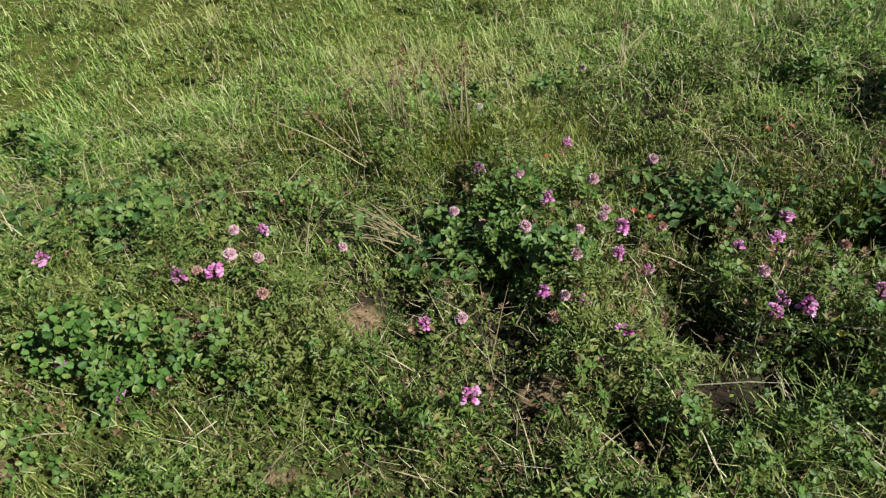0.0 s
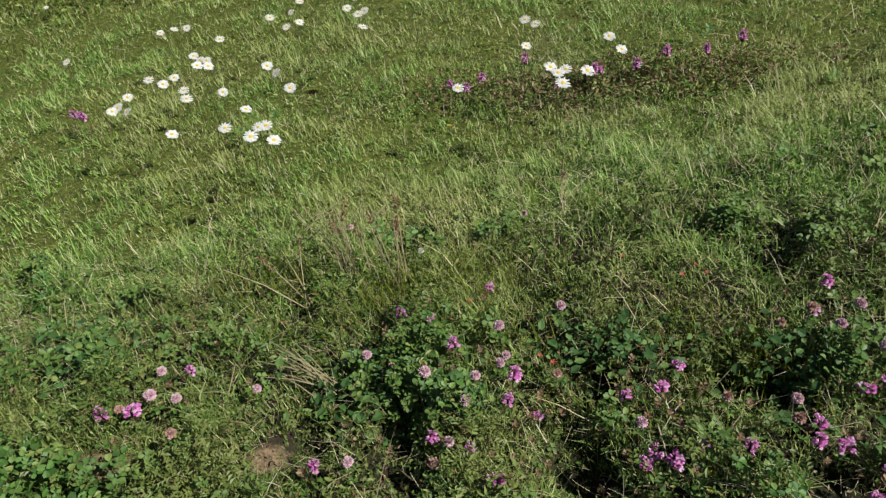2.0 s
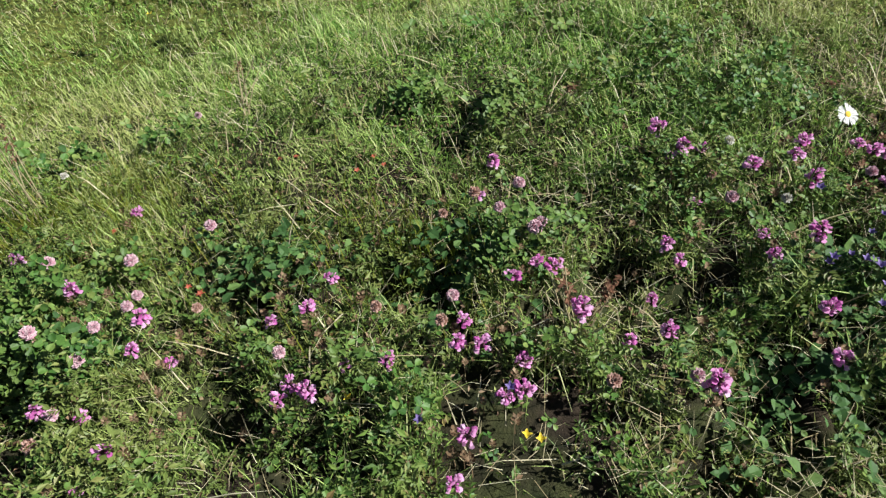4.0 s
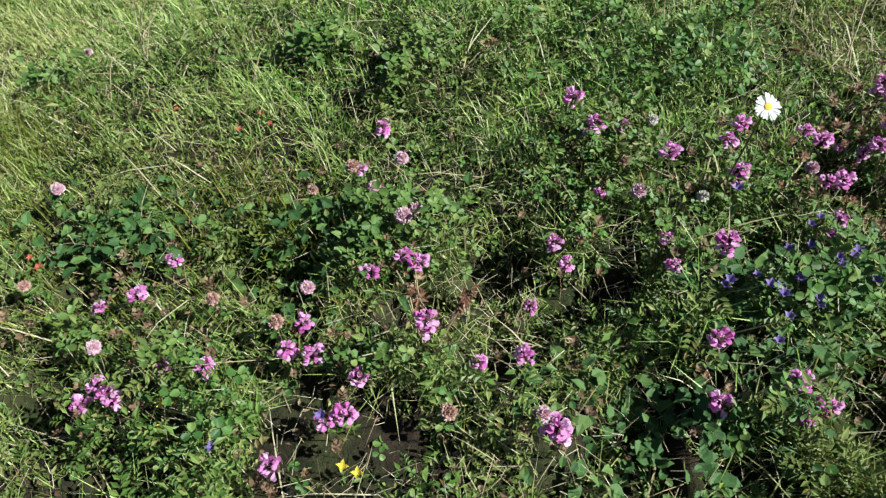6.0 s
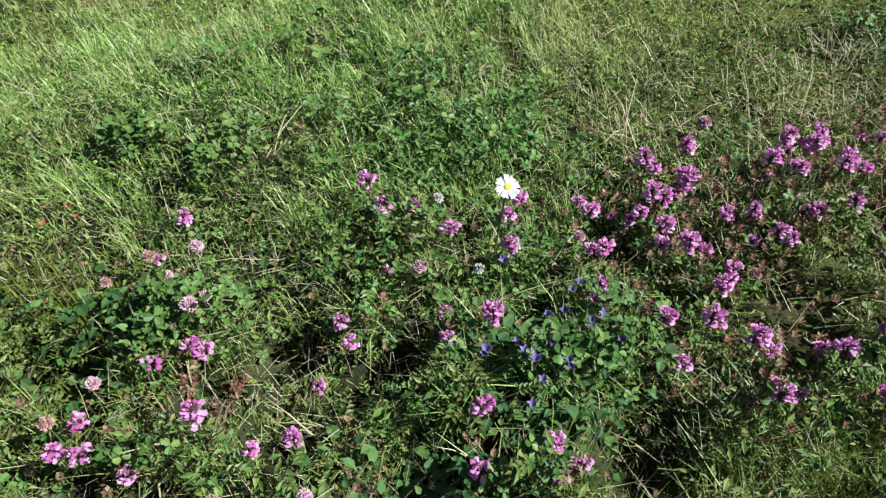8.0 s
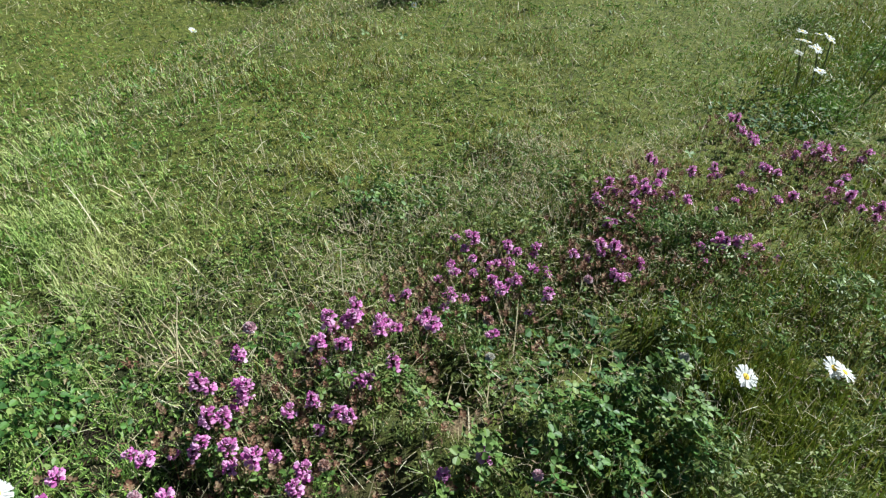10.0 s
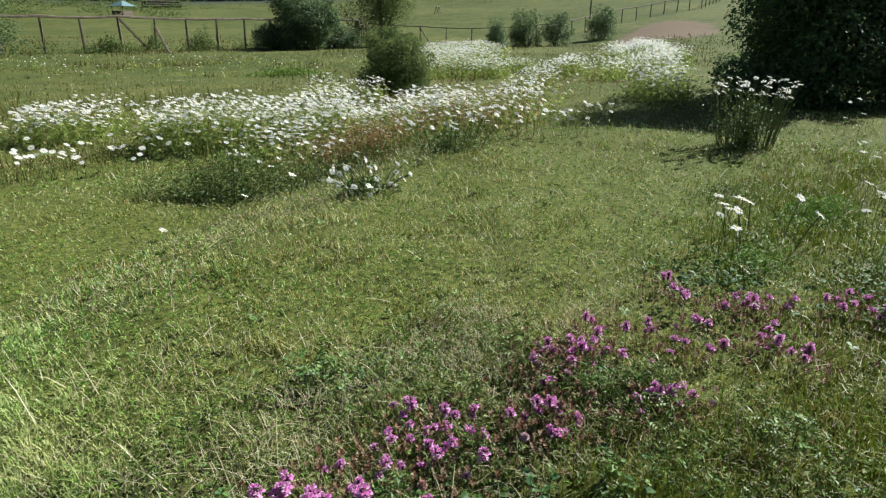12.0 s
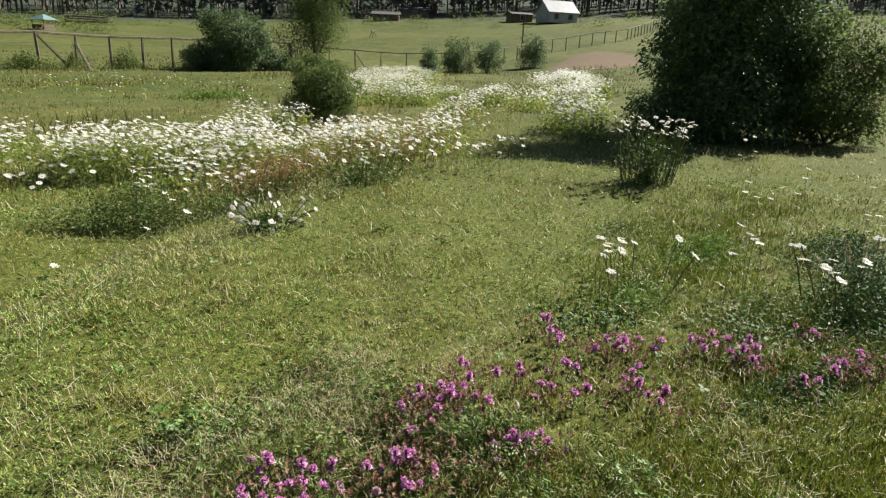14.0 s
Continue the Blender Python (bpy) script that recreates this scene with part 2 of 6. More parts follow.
def soil_material():
    m, t, bsdf, out = blank("meadow_soil_and_turf")
    co = t.nodes.new("ShaderNodeTexCoord").outputs["Object"]
    sep = t.nodes.new("ShaderNodeSeparateXYZ")
    t.links.new(co, sep.inputs[0])

    def calc(op, a, b=0.0):
        n = t.nodes.new("ShaderNodeMath")
        n.operation = op
        for k, v in ((0, a), (1, b)):
            if isinstance(v, (int, float)):
                n.inputs[k].default_value = v
            else:
                t.links.new(v, n.inputs[k])
        return n.outputs[0]

    def spot(cx, cy, rx, ry, turn=0.0):
        c, s = math.cos(radians(turn)), math.sin(radians(turn))
        dx, dy = calc("SUBTRACT", sep.outputs[0], cx), calc("SUBTRACT", sep.outputs[1], cy)
        a = calc("ADD", calc("MULTIPLY", dx, c / rx), calc("MULTIPLY", dy, s / rx))
        b = calc("ADD", calc("MULTIPLY", dx, -s / ry), calc("MULTIPLY", dy, c / ry))
        return calc("SQRT", calc("ADD", calc("MULTIPLY", a, a), calc("MULTIPLY", b, b)))

    soil = mixed(t, span(t, noise_of(t, 45.0, 6.0, 0.65), 0.35, 0.65), (0.014, 0.011, 0.008), (0.045, 0.033, 0.022))
    # turf is coloured darker to stand for the shade down between the blades
    turf = mixed(t, span(t, noise_of(t, 26.0, 5.0, 0.6), 0.38, 0.62), (0.016, 0.023, 0.008), (0.05, 0.056, 0.02))
    sward = mixed(t, span(t, noise_of(t, 31.0, 5.0, 0.6), 0.38, 0.62), (0.046, 0.062, 0.012), (0.12, 0.13, 0.026))
    near = mixed(t, span(t, noise_of(t, 5.0, 4.0), 0.38, 0.58), soil, turf)
    # the flower bed beside the path is opener than the meadow behind it
    near = mixed(t, span(t, sep.outputs[1], 1.4, 2.0), near, turf)
    # grazed pasture farther out
    pasture = mixed(t, span(t, noise_of(t, 0.35, 5.0, 0.62), 0.36, 0.64), (0.05, 0.07, 0.014), (0.1, 0.104, 0.026))
    pasture = mixed(t, span(t, noise_of(t, 1.6, 7.0, 0.75), 0.46, 0.6), pasture, (0.042, 0.055, 0.012))
    pasture = mixed(t, span(t, noise_of(t, 0.07, 4.0, 0.6), 0.45, 0.6), pasture, mixed(t, span(t, noise_of(t, 0.9, 5.0, 0.7), 0.42, 0.6), (0.064, 0.082, 0.019), (0.112, 0.11, 0.032)))
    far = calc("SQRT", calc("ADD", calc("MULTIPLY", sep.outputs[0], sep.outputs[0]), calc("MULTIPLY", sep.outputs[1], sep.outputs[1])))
    # the sward closes away from the bed
    near = mixed(t, span(t, calc("ADD", spot(0.7, 1.15, 1.65, 0.95), calc("MULTIPLY", noise_of(t, 3.0, 4.0), 0.6)), 1.0, 1.6), near, sward)
    col = mixed(t, span(t, far, 6.0, 16.0), near, pasture)
    # floor of the far woods, a grey-green with distance haze mixed into it
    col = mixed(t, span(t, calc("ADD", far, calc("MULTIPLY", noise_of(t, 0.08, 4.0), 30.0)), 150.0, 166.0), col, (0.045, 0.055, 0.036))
    wob = calc("MULTIPLY", noise_of(t, 0.5, 4.0), 0.7)
    for cx, cy, rx, ry, turn in PLOUGHED:
        edge = span(t, calc("ADD", spot(cx, cy, rx, ry, turn), wob), 1.45, 1.2)
        col = mixed(t, calc("MULTIPLY", edge, 0.75), col, (0.15, 0.1, 0.075))
    wob = calc("MULTIPLY", noise_of(t, 22.0, 5.0, 0.65), 1.3)
    for cx, cy, r in BARE_PATCHES:
        edge = span(t, calc("ADD", spot(cx, cy, r, r * 0.7), wob), 1.5, 1.0)
        col = mixed(t, edge, col, mixed(t, span(t, noise_of(t, 120.0, 4.0), 0.35, 0.65), (0.1, 0.07, 0.04), (0.26, 0.19, 0.11)))
    t.links.new(col, bsdf.inputs["Base Color"])
    bsdf.inputs["Roughness"].default_value = 0.95
    bsdf.inputs["Specular IOR Level"].default_value = 0.15
    bp = node(t, "Bump", Strength=0.7, Distance=0.012)
    t.links.new(noise_of(t, 70.0, 6.0, 0.7), bp.inputs["Height"])
    t.links.new(bp.outputs[0], bsdf.inputs["Normal"])
    return m


# x, y, radius of bare soil in the turf; x, y, half axes and turn of ploughed strips far off
BARE_PATCHES = [(-0.16, 0.79, 0.085), (0.20, 0.65, 0.085), (-0.49, 0.73, 0.08), (-0.67, 0.43, 0.05), (-0.25, 0.46, 0.05), (2.30, 0.88, 0.07), (2.42, 0.48, 0.08)]
PLOUGHED = [(60.0, 29.5, 12.0, 4.0, 25.0), (62.0, 7.0, 10.0, 4.0, 5.0)]

# x, y, radius of small shaded hollows in the flower bed, and their depth
HOLLOWS_A = [(-0.09, 0.85, 0.05), (0.11, 0.90, 0.057), (0.33, 0.57, 0.05), (0.48, 0.81, 0.075), (0.51, 1.03, 0.048), (0.65, 0.67, 0.07), (0.79, 1.02, 0.059), (0.88, 0.99, 0.06), (1.06, 0.68, 0.048), (1.08, 0.90, 0.055), (1.21, 0.84, 0.049), (1.23, 0.97, 0.064), (1.25, 0.55, 0.063), (1.30, 0.86, 0.045), (1.36, 0.62, 0.075)]
HOLLOWS_B = [(1.40, 0.88, 0.06), (1.41, 0.74, 0.072), (1.53, 0.61, 0.052), (1.65, 0.95, 0.04), (1.74, 0.62, 0.07), (1.76, 0.73, 0.068), (1.82, 1.07, 0.049), (1.87, 0.93, 0.045), (2.21, 0.61, 0.07), (2.22, 0.47, 0.075), (2.34, 0.97, 0.072), (2.35, 0.60, 0.08), (2.36, 0.45, 0.075), (2.53, 0.60, 0.075), (2.75, 0.75, 0.065)]
HOLLOWS, HOLLOW_DEPTH = HOLLOWS_A + HOLLOWS_B, 0.075

# ---- terrain ----
table = np.random.RandomState(7).rand(256, 256)


def lumps(x, y, scale):
    """Smooth value noise, -1 to 1, with bumps of about that many metres."""
    x, y = np.asarray(x, float) / scale + 1000.0, np.asarray(y, float) / scale + 1000.0
    i, j = np.floor(x).astype(int), np.floor(y).astype(int)
    f, g = x - i, y - j
    f, g = f * f * (3 - 2 * f), g * g * (3 - 2 * g)
    a, b, c, d = table[i % 256, j % 256], table[(i + 1) % 256, j % 256], table[i % 256, (j + 1) % 256], table[(i + 1) % 256, (j + 1) % 256]
    return 2 * ((a * (1 - f) + b * f) * (1 - g) + (c * (1 - f) + d * f) * g) - 1


def ease(a, b, v):
    k = np.clip((v - a) / (b - a), 0, 1)
    return k * k * (3 - 2 * k)


def height(x, y):
    """The lie of the land: a low bank, a hollow behind it, pasture that climbs to the woods."""
    x, y = np.asarray(x, float), np.asarray(y, float)
    d = np.hypot(x, y)
    u, v, w = y - 0.5 * (x - 0.6), np.minimum(x - 0.15 * y, 230.0) - 50, np.minimum(d, 320.0) - 75
    z = -0.3 * ease(1.35, 3.0, u) + 0.13 * ease(0.2, -0.8, x) * ease(6, 0, d)
    z = z + 0.03 * (np.sqrt(v * v + 225) + v - 2.2) + 0.03 * (np.sqrt(w * w + 100) + w - 0.7)
    z = z - 1.1 * np.exp(-((x - 50) ** 2 + (y - 41) ** 2) / 200)
    for cx, cy, r in HOLLOWS:
        z = z - HOLLOW_DEPTH * np.exp(-(((x - cx) ** 2 + (y - cy) ** 2) / (r * r)) ** 2)
    rough = ease(60, 8, d)
    return z + rough * (0.018 * lumps(x, y, 0.33) + 0.012 * lumps(x, y, 0.14) + 0.035 * ease(2.0, 5.0, d) * lumps(x, y, 1.1)) + 0.25 * ease(25, 60, d) * lumps(x, y, 17.0)


# ---- mesh helpers ----
rng = np.random.RandomState(11)


def tri_mesh(name, verts, tris, materials, slots=None, smooth=False):
    verts, tris = np.asarray(verts, np.float32), np.asarray(tris, np.int32)
    me = bpy.data.meshes.new(name)
    me.vertices.add(len(verts))
    me.vertices.foreach_set("co", verts.ravel())
    me.loops.add(tris.size)
    me.loops.foreach_set("vertex_index", tris.ravel())
    me.polygons.add(len(tris))
    me.polygons.foreach_set("loop_start", np.arange(0, tris.size, 3, dtype=np.int32))
    for m in materials:
        me.materials.append(m)
    if slots is not None:
        me.polygons.foreach_set("material_index", np.asarray(slots, np.int32))
    me.polygons.foreach_set("use_smooth", np.full(len(tris), smooth))
    me.update(calc_edges=True)
    return me


def stuff(name, verts, tris, materials, label, category, slots=None):
    ob = new(name, tri_mesh(name, verts, tris, materials, slots))
    return tagged(ob, label, category, kind="stuff")


def blade_mesh(base, length, width, azimuth, lean, bend):
    """Bent, tapering blades; all arguments are arrays of one length."""
    n = len(base)
    out = np.stack([np.cos(azimuth), np.sin(azimuth), np.zeros(n)], 1)
    side = np.stack([-np.sin(azimuth), np.cos(azimuth), np.zeros(n)], 1) * (width / 2)[:, None]
    up = np.array([0, 0, 1.0])
    a, b = lean, lean + bend
    mid = base + (length * 0.55)[:, None] * (np.cos(a)[:, None] * up + np.sin(a)[:, None] * out)
    tip = mid + (length * 0.45)[:, None] * (np.cos(b)[:, None] * up + np.sin(b)[:, None] * out)
    v = np.stack([base - side, base + side, mid - side * 0.8, mid + side * 0.8, tip], 1).reshape(-1, 3)
    t = (np.arange(n)[:, None, None] * 5 + np.array([[0, 1, 2], [1, 3, 2], [2, 3, 4]])).reshape(-1, 3)
    return v, t


def spike_mesh(base, length, width, azimuth, lean):
    """Single tapering blades for grass farther off."""
    n = len(base)
    out = np.stack([np.cos(azimuth) * np.sin(lean), np.sin(azimuth) * np.sin(lean), np.cos(lean)], 1)
    turn = azimuth + 1.57 + 0.6 * np.sin(7 * azimuth)
    side = np.stack([np.cos(turn), np.sin(turn), np.zeros(n)], 1) * (width / 2)[:, None]
    v = np.stack([base - side, base + side, base + out * length[:, None]], 1).reshape(-1, 3)
    return v, np.arange(3 * n).reshape(-1, 3)


def turns(azimuth, tilt, roll):
    """Rotation matrices: spin about z, then lean by tilt towards the direction roll."""
    n = len(azimuth)
    c, s, o, i = np.cos(azimuth), np.sin(azimuth), np.zeros(n), np.ones(n)
    spin = np.stack([c, -s, o, s, c, o, o, o, i], 1).reshape(n, 3, 3)
    kx, ky = -np.sin(roll), np.cos(roll)
    ct, st = np.cos(tilt), np.sin(tilt)
    lean = np.stack([ct + kx * kx * (1 - ct), kx * ky * (1 - ct), ky * st, kx * ky * (1 - ct), ct + ky * ky * (1 - ct), -kx * st, -ky * st, kx * st, ct], 1).reshape(n, 3, 3)
    return lean @ spin


def strew(template_v, template_t, place, rot, size):
    v = np.einsum("nij,vj->nvi", rot, np.asarray(template_v, float)) * np.asarray(size)[:, None, None] + place[:, None, :]
    k = len(template_v)
    t = (np.arange(len(place))[:, None, None] * k + np.asarray(template_t)[None]).reshape(-1, 3)
    return v.reshape(-1, 3), t


def joined(*pieces):
    vs, ts, ss, n = [], [], [], 0
    for k, (v, t) in enumerate(pieces):
        vs.append(v), ts.append(np.asarray(t) + n), ss.append(np.full(len(t), k))
        n += len(v)
    return np.concatenate(vs), np.concatenate(ts), np.concatenate(ss)


def on_ground(x, y, lift=0.0):
    return np.stack([x, y, height(x, y) + lift], 1)


def fan_of_view(n, near, far, left=68.0, right=100.0):
    """Places thinning out with the square of the distance from the middle of the path."""
    r = near * (far / near) ** rng.rand(n)
    a = radians(90 - right) + radians(left + right) * rng.rand(n)
    return 0.95 + r * np.cos(a), -0.05 + r * np.sin(a), r


def bare(x, y):
    """True where the soil lies open."""
    out = np.zeros(len(x), bool)
    for cx, cy, r in BARE_PATCHES:
        out |= np.hypot(x - cx, (y - cy) / 0.7) < r * (0.7 + 0.45 * lumps(x, y, 0.04))
    for cx, cy, r in HOLLOWS:
        out |= np.hypot(x - cx, y - cy) < r * (0.5 + 0.35 * lumps(x, y, 0.05))
    # small gaps along the side of the bed next to the path
    edge = ease(1.1, 0.75, y) * ease(0.3, 0.8, x) * ease(3.2, 2.6, x) * ease(0.35, 0.62, y)
    return out | (0.7 * lumps(x + 9, y, 0.09) + 0.5 * lumps(x, y + 13, 0.04) < -0.6 + 0.44 * edge - 0.6 * (edge < 0.05))


def part(name, mesh, parent, label="", at=None):
    ob = new(name, mesh)
    ob.parent = parent
    if at is not None:
        ob.matrix_basis = at
    return tagged(ob, label) if label else ob


def from_bm(name, bm, material, smooth=False):
    me = bpy.data.meshes.new(name)
    bmesh.ops.recalc_face_normals(bm, faces=bm.faces)
    bm.to_mesh(me)
    bm.free()
    me.materials.append(material)
    if smooth:
        me.polygons.foreach_set("use_smooth", np.full(len(me.polygons), True))
    return me


def tube(points, radii, sides=5):
    """A tapering tube along points."""
    bm = bmesh.new()
    rings = []
    for k, p in enumerate(points):
        p = Vector(p)
        way = (Vector(points[min(k + 1, len(points) - 1)]) - Vector(points[max(k - 1, 0)])).normalized()
        q = way.to_track_quat("Z", "Y")
        rings.append([bm.verts.new(p + q @ Vector((radii[k] * math.cos(2 * math.pi * j / sides), radii[k] * math.sin(2 * math.pi * j / sides), 0))) for j in range(sides)])
    for a, b in zip(rings, rings[1:]):
        for j in range(sides):
            bm.faces.new((a[j], a[(j + 1) % sides], b[(j + 1) % sides], b[j]))
    bm.faces.new(rings[0][::-1])
    bm.faces.new(rings[-1])
    return bm


def block(bm, size, at, turn=0.0, bevel=0.0):
    made = bmesh.ops.create_cube(bm, size=1.0, matrix=Matrix.Translation(at) @ Matrix.Rotation(turn, 4, "Z") @ Matrix.Diagonal((*size, 1)))
    if bevel:
        edges = list({e for v in made["verts"] for e in v.link_edges})
        bmesh.ops.bevel(bm, geom=edges, offset=bevel, segments=1, affect="EDGES")
    return bm


# ---- ground ----
def build_ground():
    rings = np.concatenate([[0.0], 0.25 * (1600 / 0.25) ** np.linspace(0, 1, 230)])
    count = 300
    ang = np.linspace(0, 2 * math.pi, count, endpoint=False)
    x = 0.95 + rings[:, None] * np.cos(ang)
    y = 0.7 + rings[:, None] * np.sin(ang)
    v = np.stack([x, y, height(x, y)], 2).reshape(-1, 3)
    i, j = np.meshgrid(np.arange(len(rings) - 1), np.arange(count), indexing="ij")
    a, b = i * count + j, i * count + (j + 1) % count
    c, d = a + count, b + count
    t = np.concatenate([np.stack([a, c, b], 2).reshape(-1, 3), np.stack([b, c, d], 2).reshape(-1, 3)])
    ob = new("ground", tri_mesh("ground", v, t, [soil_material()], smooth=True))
    tagged(ob, "sunlit meadow ground with turf and patches of bare soil", "ground", kind="structure")


build_ground()

# drifts of daisies: x, y, half axes, turn in degrees, flowers per square metre, stem height
DRIFTS = [
    (6.3, 6.6, 1.8, 0.95, -32.0, 230, 0.54), (5.2, 6.0, 0.6, 0.5, 0.0, 45, 0.42), (5.7, 5.3, 1.0, 0.5, -15.0, 55, 0.42), (4.5, 8.5, 0.95, 0.45, -8.0, 190, 0.44), (3.3, 9.1, 0.8, 0.45, 10.0, 120, 0.42),
    (7.9, 6.6, 0.7, 0.5, 10.0, 170, 0.5), (7.5, 5.0, 0.9, 0.55, 15.0, 230, 0.5), (6.6, 4.7, 0.7, 0.45, 10.0, 110, 0.42), (8.9, 9.5, 0.8, 0.5, -30.0, 170, 0.42), (8.7, 5.2, 0.5, 0.35, 30.0, 40, 0.32),
    (14.2, 12.0, 1.6, 0.9, -35.0, 210, 0.55), (18.8, 16.4, 3.6, 1.7, 42.0, 130, 0.55), (26.0, 22.5, 3.0, 1.6, 42.0, 110, 0.5), (17.2, 12.6, 1.2, 0.6, 40.0, 110, 0.42), (13.9, 8.9, 1.1, 0.65, 10.0, 230, 0.48), (10.6, 4.75, 0.9, 0.5, 30.0, 150, 0.45), (23.0, 11.6, 3.0, 0.9, 26.0, 110, 0.5), (11.0, 7.1, 0.7, 0.35, 0.0, 120, 0.36),
    (18.6, 9.3, 3.4, 1.0, 24.0, 200, 0.56), (14.6, 7.2, 2.1, 0.8, 24.0, 190, 0.5), (13.0, 5.7, 0.9, 0.4, 30.0, 110, 0.46), (-5.0, 6.9, 2.2, 1.0, 150.0, 50, 0.42), (0.3, 6.2, 1.8, 0.8, 0.0, 12, 0.3), (12.0, 19.0, 7.0, 4.0, -30.0, 2.0, 0.3), (10.5, 6.6, 1.6, 0.8, 30.0, 9.0, 0.32),
]


DIAMOND_V, DIAMOND_T = np.array([(0, 0, 0), (-0.24, 0.5, 0.1), (0, 1.0, -0.05), (0.24, 0.5, 0.1)]), np.array([(0, 2, 1), (0, 3, 2)])


def canopy(x, y):
    """How high the herbs of the flower bed stand, 0 in the gaps to 1 on the hummocks."""
    return ease(-0.3, 0.55, 0.75 * lumps(x, y, 0.13) + 0.45 * lumps(x + 3, y, 0.06) + 0.35 * lumps(x, y + 5, 0.4))


# ---- turf ----
def bed(many):
    """Places over the flower bed beside the path, evenly thick."""
    n = int(many * 5.1 * 1.5)
    return rng.uniform(-1.7, 3.4, n), rng.uniform(0.2, 1.7, n)


def meadow(bed_many, fan_many, far):
    """Places in the bed and in the meadow behind it, with the distance that sets their coarseness."""
    x, y = bed(bed_many)
    fade = (rng.rand(len(x)) < ease(-1.7, -1.3, x + 0.3 * lumps(x, y, 0.3))) & (rng.rand(len(x)) < ease(0.2, 0.42, y + 0.1 * lumps(x, y, 0.2)) * 0.7 + 0.3)
    x, y = x[fade], y[fade]
    if bed_many > 5000:
        k = int(bed_many * 1.3)
        far_x, far_y = rng.normal(0.9, 2.0, k), 0.35 - np.abs(rng.normal(0, 1.0, k))
        x, y = np.concatenate([x, far_x]), np.concatenate([y, far_y])
    u, v, r = fan_of_view(fan_many, 1.0, far)
    keep = ~((v < 1.7) & (u < 3.4) & (u > -1.7))
    u, v = u[keep], v[keep]
    x, y = np.concatenate([x, u]), np.concatenate([y, v])
    return x, y, np.maximum(1.2, np.hypot(x - np.clip(x, 0.2, 1.8), y))


def belt_of(x, y):
    """1 in the flower bed, 0 in the mown turf behind it; the bed narrows away from its broad end."""
    edge = 1.22 + 0.18 * ease(0.3, -0.6, x)
    inside = ease(edge + 0.15, edge - 0.15, y + 0.12 * lumps(x, y, 0.6) + 0.08 * lumps(x, y, 0.2))
    return inside * (1 - 0.8 * ease(2.5, 2.9, x) * ease(0.95, 0.75, y))


def clumps_of(x, y, r):
    """Small tussocks with gaps between them, 0 to 1, coarser farther off."""
    fine, mid = lumps(x + 11, y, 0.035) + 0.6 * lumps(x, y + 17, 0.075), lumps(x + 5, y, 0.09) + 0.6 * lumps(x, y + 9, 0.2)
    far = lumps(x + 2, y, 0.17) + 0.7 * lumps(x, y + 4, 0.4)
    return ease(-0.45, 0.5, np.where(r < 2.6, fine, np.where(r < 4.5, mid, far)))


def leafy_bands(x, y):
    """Bands of the mown turf where low leaves crowd out the grass, 0 to 1."""
    return ease(0.0, 0.5, 0.8 * lumps(x + 31, y, 0.75) + 0.5 * lumps(x, y + 23, 0.3)) * ease(1.8, 2.3, x) * ease(1.1, 1.5, y)


def thinned(keep, *arrays):
    return tuple(a[keep] for a in arrays)


